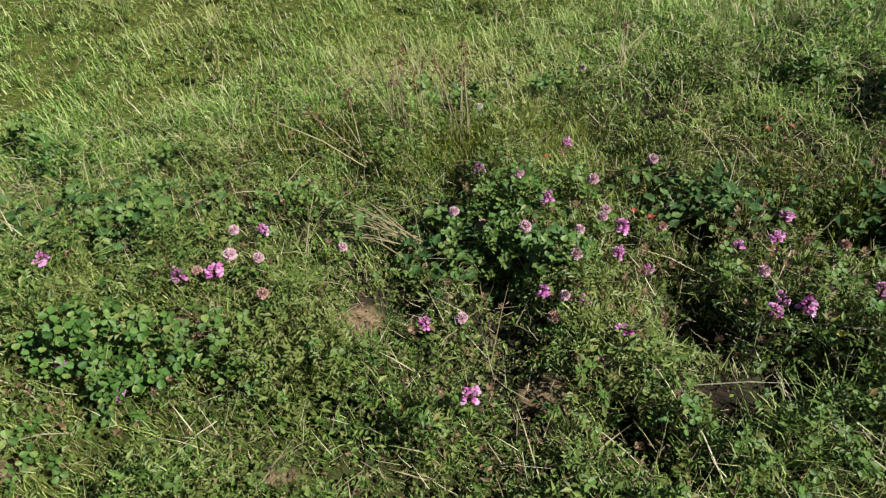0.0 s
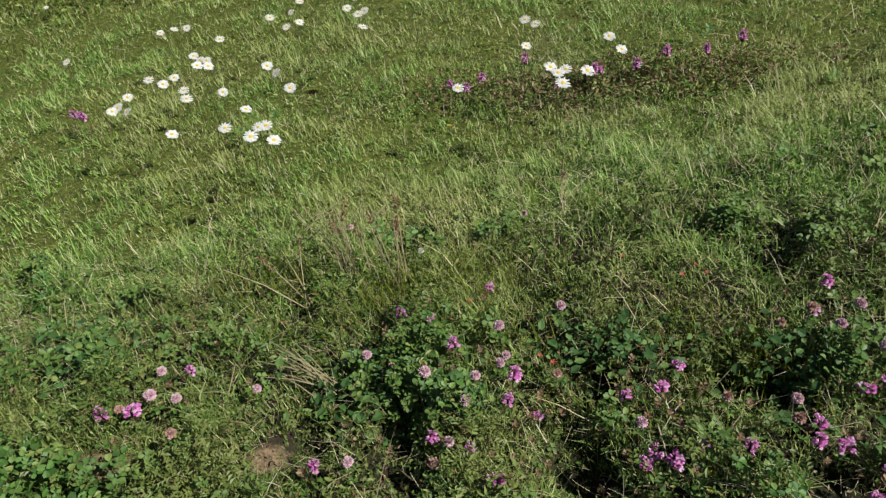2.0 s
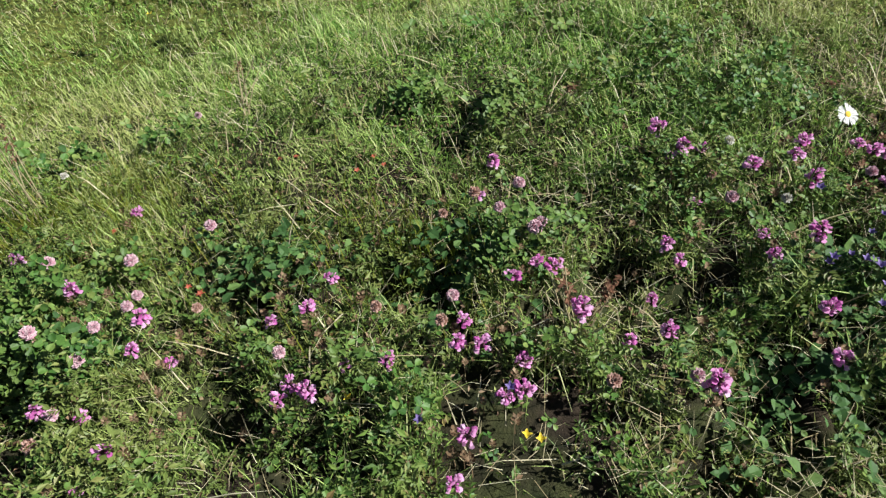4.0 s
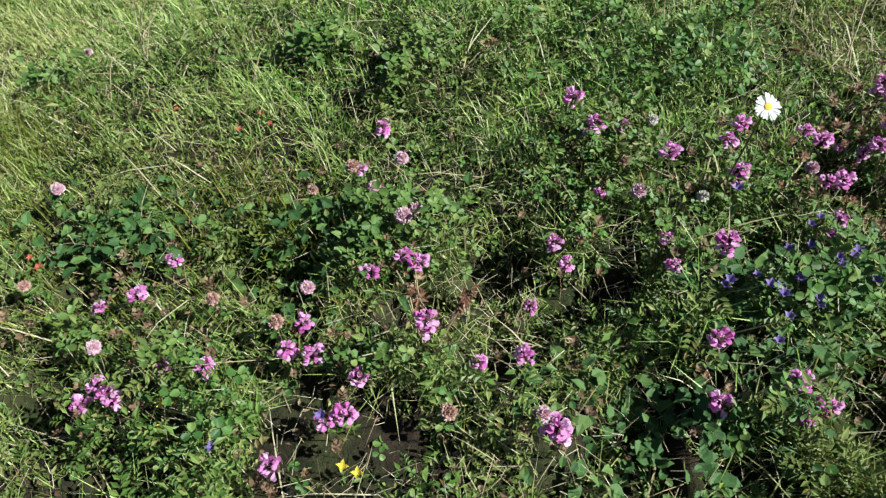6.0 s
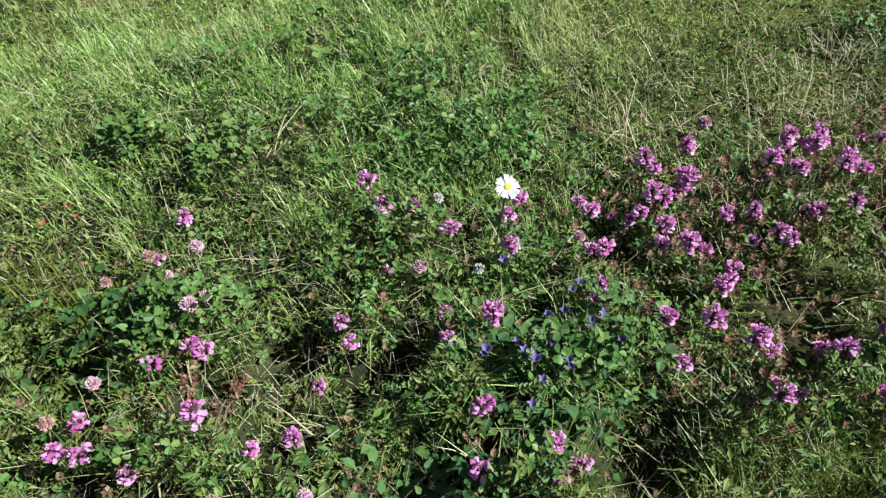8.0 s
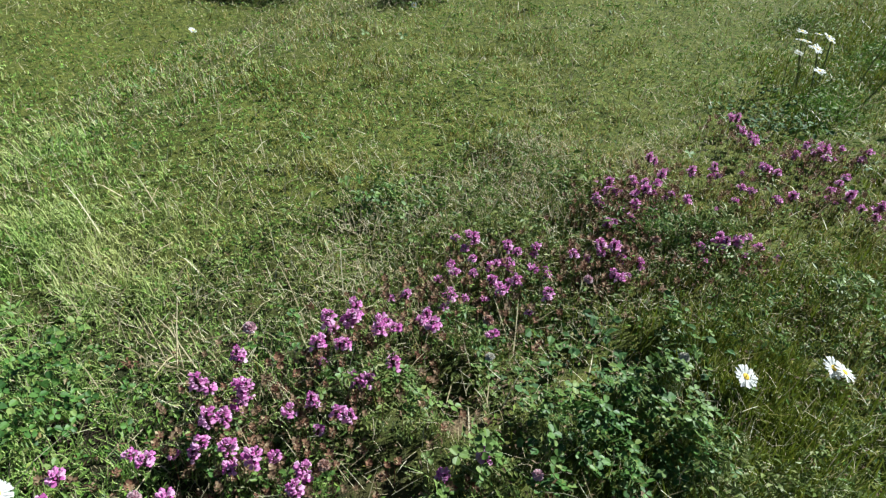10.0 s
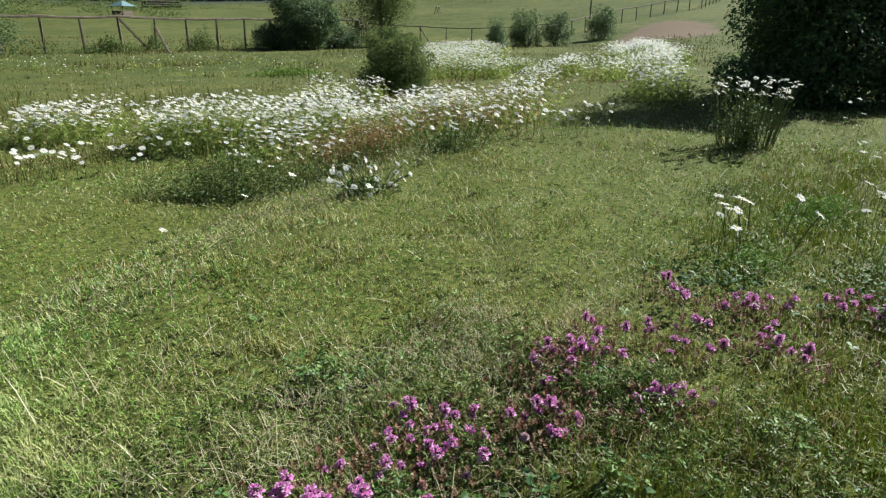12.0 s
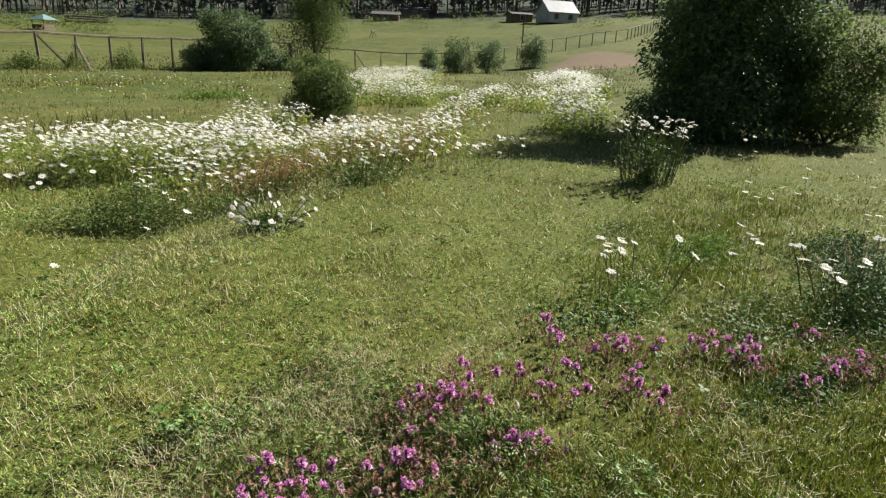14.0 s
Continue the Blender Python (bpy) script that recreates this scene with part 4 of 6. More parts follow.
def build_drifts():
    star, eye = daisy_star(5, 0.52), dome(3, 0.3, 0.16)
    heads, discs, stems, leaves, rust = [], [], [], [], []
    for cx, cy, rx, ry, turn, many, tall in DRIFTS:
        n = int(15.5 * rx * ry * many)
        c, s = math.cos(radians(turn)), math.sin(radians(turn))
        a, b = rng.uniform(-1.25, 1.25, n) * rx, rng.uniform(-1.25, 1.25, n) * ry
        x, y = cx + a * c - b * s, cy + a * s + b * c
        d = np.hypot(a / rx, b / ry) + 0.4 * lumps(x, y, 0.8)
        keep = rng.rand(n) < ease(1.15, 0.7, d) * (0.25 + 0.75 * ease(-0.5, 0.2, lumps(x, y, 0.5)))
        x, y = x[keep], y[keep]
        n = len(x)
        far = math.hypot(cx - 1.5, cy)
        stem = tall * (0.5 + 0.55 * rng.rand(n) ** 0.8 - 0.15 * (rng.rand(n) < 0.2)) * (0.9 + 0.3 * lumps(x, y, 0.5)) * (0.45 + 0.55 * ease(1.3, 0.75, d[keep]))
        foot = on_ground(x, y)
        az, lean, bend = rng.rand(n) * 6.283, np.abs(rng.randn(n)) * 0.16, rng.randn(n) * 0.12
        v, t = blade_mesh(foot, stem, np.full(n, 0.0026 * max(1.0, far / 9)), az, lean, bend)
        stems.append((v, t))
        top = v.reshape(-1, 5, 3)[:, 4]
        # heads lean towards the sun
        rot = turns(rng.rand(n) * 6.283, np.abs(rng.randn(n)) * 0.32 + 0.1, radians(90 - SUN_AZIMUTH) + rng.randn(n) * 0.9)
        size = 0.019 + 0.012 * rng.rand(n)
        heads.append(strew(*star, top, rot, size))
        discs.append(strew(*eye, top + rot[:, :, 2] * 0.0015, rot, size))
        m = int(n * 2.8)
        k = rng.randint(0, n, m)
        lx, ly = x[k] + rng.randn(m) * 0.09, y[k] + rng.randn(m) * 0.09
        up = stem[k] * 0.7 * rng.rand(m) ** 1.2
        leaves.append(strew(DIAMOND_V, DIAMOND_T, on_ground(lx, ly, up), turns(rng.rand(m) * 6.283, 0.5 + rng.rand(m) * 1.0, rng.rand(m) * 6.283), (0.035 + 0.04 * rng.rand(m)) * max(1.0, far / 9) ** 0.5))
    v, t, s = joined(*(p for p in heads))
    stuff("daisy_drift", v, t, [WHITE_PETAL], "dense drift of white ox-eye daisies in full bloom", "daisies")
    v, t, s = joined(*discs)
    stuff("daisy_discs", v, t, [YELLOW_DISC], "yellow centres of the massed daisies", "daisies")
    v, t, s = joined(*stems)
    stuff("daisy_stems", v, t, [DRIFT_LEAF], "thin green stems under the massed daisies", "daisies")
    v, t, s = joined(*leaves)
    stuff("daisy_foliage", v, t, [DRIFT_LEAF], "narrow olive foliage under the massed daisies", "daisies")
    # rusty sorrel along the front of the drift
    n = 640
    x, y = np.concatenate([rng.normal(5.5, 0.4, n // 2), rng.normal(6.7, 0.5, n // 4), rng.normal(9.2, 1.2, n // 4)]), np.concatenate([rng.normal(4.9, 0.2, n // 2), rng.normal(4.5, 0.3, n // 4), rng.normal(6.2, 0.6, n // 4)])
    tall = 0.22 + 0.25 * rng.rand(n)
    az, lean, bend = rng.rand(n) * 6.283, np.abs(rng.randn(n)) * 0.25, rng.randn(n) * 0.35
    stalk = blade_mesh(on_ground(x, y), tall, np.full(n, 0.004), az, lean, bend)
    k = rng.randint(0, n, n * 9)
    f = 0.45 + 0.55 * rng.rand(n * 9)
    five = stalk[0].reshape(-1, 5, 3)[k]
    mid, tip = (five[:, 2] + five[:, 3]) / 2, five[:, 4]
    at = mid + (tip - mid) * ((f - 0.45) / 0.55)[:, None] + rng.randn(n * 9, 3) * 0.008
    seeds = strew(DIAMOND_V, DIAMOND_T, at, turns(rng.rand(n * 9) * 6.283, rng.rand(n * 9) * 1.5, rng.rand(n * 9) * 6.283), 0.016 + 0.016 * rng.rand(n * 9))
    v, t, slots = joined(stalk, seeds)
    stuff("sorrel", v, t, [SORREL], "rust-brown sorrel stalks in front of the daisies", "sorrel")


build_drifts()

# ---- single flowers ----
SELFHEAL_A = [(-0.76, 0.81), (-0.64, 0.60), (-0.53, 0.56), (-0.49, 0.80), (-0.43, 0.81), (-0.38, 0.96), (-0.03, 0.74), (0.06, 1.19), (0.06, 0.58), (0.19, 0.83), (0.21, 1.07), (0.27, 1.31), (0.27, 0.81), (0.29, 0.68), (0.33, 0.73), (0.34, 0.92), (0.35, 0.97), (0.40, 0.90), (0.58, 0.94), (0.60, 0.77), (0.62, 0.80), (0.65, 0.95), (0.65, 0.77), (0.69, 1.02), (0.71, 0.82), (0.78, 0.80), (0.86, 0.59), (0.90, 0.82), (0.90, 0.65), (0.92, 0.87), (0.94, 0.81), (0.96, 0.71), (0.99, 0.71), (1.00, 0.77), (1.00, 1.19), (1.02, 0.95), (1.04, 1.27), (1.07, 0.98), (1.10, 0.96), (1.11, 0.82), (1.17, 0.77), (1.24, 0.77), (1.26, 0.65), (1.27, 0.89), (1.32, 0.98)]
SELFHEAL_B = [(1.33, 0.94), (1.40, 1.27), (1.41, 1.21), (1.41, 1.06), (1.42, 1.18), (1.47, 1.20), (1.48, 0.90), (1.49, 0.68), (1.49, 0.95), (1.51, 0.77), (1.53, 1.10), (1.56, 0.91), (1.60, 0.70), (1.60, 0.66), (1.62, 1.04), (1.63, 0.67), (1.64, 1.14), (1.67, 1.17), (1.76, 0.96), (1.76, 1.02), (1.78, 1.15), (1.83, 0.79), (1.83, 0.87), (1.84, 1.13), (1.88, 1.10), (1.90, 0.84), (1.90, 1.05), (1.91, 1.12), (1.93, 1.00), (1.94, 0.70), (1.94, 1.12), (1.95, 0.91), (1.95, 1.21), (1.96, 0.73), (1.97, 1.00), (1.98, 1.15), (1.98, 0.79), (1.99, 0.94), (2.00, 1.15), (2.03, 1.24), (2.04, 1.07), (2.06, 1.01), (2.07, 0.75), (2.08, 1.05), (2.09, 0.64)]
SELFHEAL_C = [(2.10, 1.00), (2.10, 0.68), (2.16, 1.14), (2.16, 0.78), (2.17, 1.04), (2.21, 1.13), (2.23, 0.75), (2.24, 1.21), (2.25, 1.02), (2.26, 1.19), (2.28, 1.11), (2.29, 0.57), (2.31, 1.23), (2.32, 1.11), (2.33, 1.14), (2.37, 0.55), (2.39, 1.06), (2.39, 1.10), (2.40, 1.22), (2.43, 1.20), (2.49, 0.98), (2.51, 1.13), (2.52, 1.16), (2.54, 1.21), (2.55, 1.12), (2.60, 1.10), (2.60, 1.23), (2.63, 1.09), (2.66, 1.21), (2.67, 1.07), (2.69, 0.99), (2.71, 1.28), (2.72, 1.16), (2.74, 1.08), (2.77, 1.16), (2.82, 1.14), (2.89, 0.94), (2.90, 1.03), (2.95, 1.02), (2.98, 0.92), (2.98, 1.00), (3.08, 1.08), (3.13, 1.16), (3.17, 1.11), (3.20, 1.09)]
SELFHEAL_D = [(3.21, 0.90), (3.21, 0.84), (3.24, 0.77), (3.24, 1.21), (3.26, 0.81), (3.27, 1.21), (3.29, 1.12), (3.32, 1.17), (3.35, 1.08), (3.52, 1.22), (3.54, 0.94), (3.61, 1.07), (3.63, 0.82), (3.75, 0.97), (3.79, 0.74), (3.80, 0.62), (3.88, 0.77), (3.92, 1.10), (3.95, 0.95), (4.04, 0.92), (4.06, 1.24), (4.07, 0.88), (4.10, 0.92), (4.16, 0.78), (4.22, 0.29), (4.25, 0.53), (4.26, 0.66), (4.29, 0.45), (4.34, 0.63), (4.37, 0.49), (4.41, 0.23), (4.49, 0.21), (4.49, 0.14), (4.58, 0.18), (4.73, 0.37)]
CLOVER_A = [(-0.47, 0.82), (-0.43, 0.93), (-0.41, 0.85), (-0.36, 0.86), (-0.33, 0.77), (-0.21, 0.92), (-0.21, 1.67), (0.01, 1.04), (0.04, 0.75), (0.07, 1.02), (0.15, 0.98), (0.15, 1.14), (0.16, 0.97), (0.21, 0.76), (0.23, 0.81), (0.26, 0.90), (0.27, 0.97), (0.31, 1.12), (0.32, 1.01), (0.33, 1.04), (0.34, 1.71), (0.44, 1.00), (0.45, 1.20), (0.60, 0.86), (0.77, 0.93), (0.88, 0.87), (0.91, 0.96), (0.92, 1.14), (0.99, 1.18), (1.03, 1.12), (1.08, 1.17), (1.08, 1.03), (1.10, 1.06), (1.13, 0.70), (1.25, 0.68), (1.46, 1.04), (1.46, 1.12), (1.75, 1.06), (2.02, 0.93), (2.08, 1.28), (2.28, 0.67), (2.51, 1.01), (2.81, 0.96), (2.97, 0.97), (3.09, 0.95)]
TALL_DAISY_A = [(-2.65, 3.14), (-2.35, 3.39), (-2.00, 3.85), (-1.90, 3.86), (-1.80, 3.83), (-1.57, 2.73), (-1.55, 2.91), (-1.54, 2.55), (-1.52, 2.57), (-1.52, 5.16), (-1.47, 2.55), (-1.45, 3.21), (-1.45, 2.97), (-1.43, 2.83), (-1.39, 3.43), (-1.39, 3.16), (-1.35, 3.15), (-1.32, 5.05), (-1.31, 5.33), (-1.31, 2.98), (-1.27, 2.73), (-1.23, 2.94), (-1.21, 3.75), (-1.20, 4.05), (-1.15, 2.54), (-1.14, 4.09), (-1.09, 4.69), (-1.08, 2.24), (-1.08, 2.73), (-1.04, 3.55), (-0.97, 3.58), (-0.91, 2.90), (-0.85, 2.25), (-0.84, 2.44), (-0.82, 2.78), (-0.74, 3.76), (-0.72, 2.27), (-0.72, 4.20), (-0.70, 3.87), (-0.67, 2.55), (-0.64, 2.18), (-0.62, 3.69), (-0.61, 3.53), (-0.61, 1.99), (-0.54, 3.34)]
TALL_DAISY_B = [(-0.53, 1.99), (-0.46, 4.91), (0.04, 2.58), (0.29, 3.30), (0.30, 3.06), (0.34, 3.27), (0.42, 2.57), (0.45, 2.52), (0.47, 2.20), (0.48, 2.62), (0.56, 2.45), (0.67, 2.96), (0.71, 2.79)]
DAISY_A = [(1.60, 1.01), (3.63, 3.20), (4.07, 4.15), (4.28, 1.07), (4.48, 1.18), (4.61, 1.18), (4.62, 1.29), (4.63, 1.26), (4.73, 0.31), (4.86, 0.76), (4.87, 0.39), (4.90, 1.31), (5.07, 0.27), (5.11, 0.40), (5.21, 0.76), (5.27, 0.75), (5.29, 0.80), (5.39, 0.88), (6.23, 6.85), (6.30, 0.43), (6.35, 0.38), (6.38, 1.06), (6.49, 1.00), (6.51, 1.17), (6.70, 0.89), (6.73, 0.99), (6.87, 1.25), (7.35, 0.98), (7.44, 0.55), (7.75, 1.04), (8.91, 1.89), (8.99, 0.76), (9.07, 1.78), (9.68, 2.06), (9.95, 2.04)]
LOW_DAISY_A = [(2.80, 0.55), (2.98, 0.44), (2.99, 0.42), (3.35, 4.32), (4.09, 4.58), (4.23, 3.28)]
SCARLET_A = [(0.22, 1.28), (0.40, 1.09), (0.43, 1.06), (0.57, 1.44), (0.61, 1.44), (0.75, 1.36), (0.79, 1.40), (0.81, 1.37)]
YELLOW_A = [(-0.08, 2.85), (-0.07, 2.85), (0.44, 3.21), (0.71, 0.77), (0.71, 0.74), (0.98, 0.65), (1.00, 0.64)]
BLUE_A = [(0.84, 0.67), (0.97, 0.70), (1.53, 0.83), (1.53, 0.83), (1.58, 0.85), (1.58, 0.75), (1.59, 0.82), (1.59, 0.82), (1.60, 0.78), (1.60, 0.80), (1.60, 0.99), (1.63, 0.83), (1.63, 0.83), (1.64, 0.89), (1.65, 0.80), (1.65, 0.80), (1.65, 0.88), (1.69, 0.86), (1.70, 0.94), (1.71, 0.94), (1.71, 0.87), (1.72, 0.86), (1.72, 0.86), (1.74, 0.82)]

SELFHEAL_E = [(0.43, 3.07), (0.61, 3.17), (0.57, 3.19), (0.64, 3.21), (-0.10, 3.16), (-0.01, 3.11), (0.05, 3.25), (0.27, 3.35), (0.81, 3.19), (0.96, 3.30), (1.15, 3.28), (1.32, 3.35), (-2.20, 3.11), (-2.14, 3.06), (-2.27, 3.15)]
WHITE_CLOVER_A = [(1.52, 1.19), (1.56, 1.02), (0.05, 1.51), (2.42, 0.92), (2.74, 0.66)]


def petal_mesh(name, pieces, material):
    v, t, s = joined(*pieces)
    return tri_mesh(name, v, t, [material])


def stem_mesh(name, tall, radius, sway=0.006, seed=0):
    r = random.Random(seed)
    pts = [(0, 0, -0.01), (r.uniform(-sway, sway), r.uniform(-sway, sway), tall * 0.5), (0, 0, tall)]
    return from_bm(name, tube(pts, [radius, radius * 0.9, radius * 0.8], 5), STEM)


def posed(v, az, tilt, at):
    """Template turned about z, leaning outwards by tilt, moved."""
    ca, sa = math.cos(az), math.sin(az)
    ct, st = math.cos(tilt), math.sin(tilt)
    m = np.array([[ca, -sa, 0], [sa, ca, 0], [0, 0, 1]]) @ np.array([[1, 0, 0], [0, ct, -st], [0, st, ct]])
    return np.asarray(v) @ m.T + np.asarray(at)


def floret(size):
    """A hooded upper lip and a spread lower lip, mouth towards +y."""
    v = np.array([(0, 0, 0), (-0.24, 0.45, 0.1), (0.24, 0.45, 0.1), (-0.3, 0.72, 0.3), (0.3, 0.72, 0.3), (0, 0.6, 0.46), (0, 0.95, 0.42), (-0.34, 0.85, -0.12), (0.34, 0.85, -0.12), (0, 1.0, -0.2)]) * size
    t = np.array([(0, 5, 1), (0, 2, 5), (1, 5, 3), (2, 4, 5), (3, 5, 6), (4, 6, 5), (1, 7, 2), (2, 7, 8), (7, 9, 8)])
    return v, t


def make_selfheal(seed, tall, rings, label):
    r = random.Random(seed)
    thing = new("selfheal")
    part("stem", stem_mesh("selfheal_stem", tall, 0.0015, seed=seed), thing)
    ov, ot = oval_leaf()
    bm = bmesh.new()
    rings_v, steps = [], 2 * len(rings) + 2
    for k in range(steps + 1):
        z = tall - 0.008 + 0.0075 * len(rings) * k / steps
        rad = (0.0085 if k % 2 else 0.005) * (1 - 0.45 * k / steps)
        rings_v.append([bm.verts.new(((rad * (1.25 if (j + k) % 2 else 0.8)) * math.cos(j * 0.785), (rad * (1.25 if (j + k) % 2 else 0.8)) * math.sin(j * 0.785), z + (0.003 if (j + k) % 2 else 0))) for j in range(8)])
    for one, two in zip(rings_v, rings_v[1:]):
        for j in range(8):
            bm.faces.new((one[j], one[(j + 1) % 8], two[(j + 1) % 8], two[j]))
    bm.faces.new(rings_v[0][::-1])
    bm.faces.new(rings_v[-1])
    part("calyx", from_bm("selfheal_calyx", bm, BRACT), thing, "dark purple-brown bracts")
    bloom = []
    for k, count in enumerate(rings):
        for j in range(count):
            az = 2 * math.pi * (j + 0.5 * k) / count + r.uniform(-0.3, 0.3)
            if r.random() < 0.3 + 0.3 * math.cos(az - seed):
                continue
            fv, ft = floret(0.0122 * r.uniform(0.6, 1.5))
            lift = tall + 0.007 * k + r.uniform(-0.002, 0.002)
            bloom.append((posed(fv, az, r.uniform(-0.1, 0.75), (0.006 * -math.sin(az), 0.006 * math.cos(az), lift)), ft))
    for j in range(5):
        fv, ft = floret(0.0105 * r.uniform(0.8, 1.2))
        bloom.append((posed(fv, j * 1.3 + r.uniform(-0.4, 0.4), r.uniform(0.6, 1.2), (r.uniform(-0.004, 0.004), r.uniform(-0.004, 0.004), tall + 0.006 * len(rings))), ft))
    part("flower_head", petal_mesh("selfheal_head", bloom, MAGENTA), thing, "whorl of hooded magenta florets")
    for k in range(4):
        lv = posed(ov * r.uniform(0.018, 0.026), k * 1.6 + r.uniform(-0.3, 0.3), r.uniform(0.1, 0.5), (0, 0, tall * (0.25 + 0.2 * k)))
        part("leaf", tri_mesh("selfheal_leaf", lv, ot, [HERB_LEAF]), thing)
    return tagged(thing, label, "wildflower", "magenta wildflowers in the meadow")


def make_clover(seed, tall, radius, material, label, many=125):
    r = random.Random(seed)
    thing = new("clover_flower")
    part("stem", stem_mesh("clover_stem", tall, 0.0012, seed=seed), thing)
    bits = []
    wedge_v = np.array([(-0.12, 0.2, 0), (0.12, 0.2, 0), (0, 0.2, 0.14), (-0.22, 0.8, 0.0), (0.22, 0.8, 0.0), (0, 1.0, 0.12)])
    wedge_t = np.array([(0, 1, 4), (0, 4, 3), (0, 3, 2), (1, 2, 4), (2, 3, 5), (2, 5, 4), (3, 4, 5)])
    ball_v, ball_t = dome(8, radius * 0.75, radius * 0.75)
    bits.append((ball_v + np.array([0, 0, tall + radius * 0.2]), ball_t))
    for k in range(many):
        z = 1 - 1.5 * (k + 0.5) / many
        az, size = k * 2.39996 + r.uniform(-0.2, 0.2), radius * r.uniform(0.85, 1.1)
        bits.append((posed(wedge_v * size, az, math.asin(z), (0, 0, tall + radius * 0.25)), wedge_t))
    part("flower_head", petal_mesh("clover_head", bits, material), thing, "round head of narrow florets")
    tv, tt = trefoil()
    for k in range(3):
        h = tall * (0.5 + 0.16 * k)
        lv = posed(tv * r.uniform(0.008, 0.013), k * 2.2 + seed, r.uniform(-0.3, 0.3), (0.012 * math.cos(k * 2.2 + seed), 0.012 * math.sin(k * 2.2 + seed), h))
        part("leaf", tri_mesh("clover_leaf", lv, tt, [CLOVER_LEAF]), thing)
    return tagged(thing, label, "clover", "pink clover heads in the meadow")


def make_daisy(seed, tall, label, radius=0.026, face=35.0):
    r = random.Random(seed)
    thing = new("oxeye_daisy")
    part("stem", stem_mesh("daisy_stem", tall, 0.0017, 0.02, seed), thing)
    pv = np.array([(-0.05, 0.2, 0.0), (0.05, 0.2, 0.0), (-0.105, 0.6, 0.05), (0.105, 0.6, 0.05), (-0.09, 0.93, 0.02), (0.09, 0.93, 0.02), (0, 1.0, 0.0), (0, 0.6, 0.02)])
    pt = np.array([(0, 1, 7), (0, 7, 2), (1, 3, 7), (2, 7, 4), (7, 3, 5), (7, 5, 6), (7, 6, 4)])
    petals = [(posed(pv * radius * r.uniform(0.9, 1.08), 2 * math.pi * k / 26 + r.uniform(-0.06, 0.06), r.uniform(-0.12, 0.16), (0, 0, 0)), pt) for k in range(26)]
    nod = Matrix.Translation((0, 0, tall)) @ Matrix.Rotation(radians(face), 4, "Y")
    part("petals", petal_mesh("daisy_petals", petals, WHITE_PETAL), thing, "ring of white ray petals", nod)
    dv, dt = dome(10, radius * 0.28, radius * 0.14)
    part("disc", tri_mesh("daisy_disc", dv + np.array([0, 0, 0.0015]), dt, [YELLOW_DISC], smooth=True), thing, "yellow domed centre", nod)
    ov, ot = oval_leaf()
    for k in range(3):
        part("leaf", tri_mesh("daisy_leaf", posed(ov * r.uniform(0.02, 0.035), k * 2.3, 0.5, (0, 0, tall * (0.08 + 0.2 * k))), ot, [HERB_LEAF]), thing)
    return tagged(thing, label, "daisy", "white daisies in the meadow")


def make_small(name, seed, tall, petals, radius, material, label, cup=0.2):
    r = random.Random(seed)
    thing = new(name)
    part("stem", stem_mesh(name + "_stem", tall, 0.0009, seed=seed), thing)
    ov, ot = oval_leaf()
    bits = [(posed(ov * np.array([1.3, 1, 1]) * radius, 2 * math.pi * k / petals, cup + r.uniform(-0.1, 0.1), (0, 0, tall)), ot) for k in range(petals)]
    part("petals", petal_mesh(name + "_petals", bits, material), thing)
    for k in range(2):
        part("leaf", tri_mesh(name + "_leaf", posed(ov * 0.014, k * 3 + 0.5, 0.3, (0, 0, tall * 0.4)), ot, [HERB_LEAF]), thing)
    return tagged(thing, label, "wildflower", "small wildflowers in the turf")


def planted(kinds, places, seed, lean=6.0, sizes=(0.85, 1.15), reach=None, sunward=None):
    """Stand copies of the given models at the places; the models take the first ones. sunward: spread, in degrees, of the way they face."""
    r = random.Random(seed)
    free = list(kinds)
    for x, y in places:
        model = free.pop() if free else None
        source = model or r.choice(kinds)
        a = -62 + r.gauss(0, sunward) if sunward else r.uniform(0, 360)
        tilt, size, way = radians(abs(r.gauss(0, lean))), r.uniform(*sizes), r.uniform(0, 6.283)
        tall = size * (reach or 0.05)
        # the foot is set back so that the head stands over the place
        fx, fy = x - tall * math.sin(tilt) * math.cos(way), y - tall * math.sin(tilt) * math.sin(way)
        axis = Vector((-math.sin(way), math.cos(way), 0))
        m = Matrix.Translation((fx, fy, float(height(fx, fy)))) @ Matrix.Rotation(tilt, 4, axis) @ Matrix.Rotation(radians(a), 4, "Z")
        if model:
            model.matrix_basis = m
        else:
            model = copy_thing(source, m)
        model.scale = (size, size, size)


def beside(places, seed):
    """The places, with a second plant close to some of those in the thick of the bed."""
    r = random.Random(seed)
    more = [(x + r.gauss(0, 0.024), y + r.gauss(0, 0.02)) for x, y in places if x > 1.7 and r.random() < (0.55 if x < 2.6 else 0.97)]
    more += [(x + r.gauss(0, 0.035), y + r.gauss(0, 0.028)) for x, y in places if x > 2.6]
    more += [(x + r.gauss(0, 0.045), y + r.gauss(0, 0.035)) for x, y in places if x > 3.2]
    return places + more


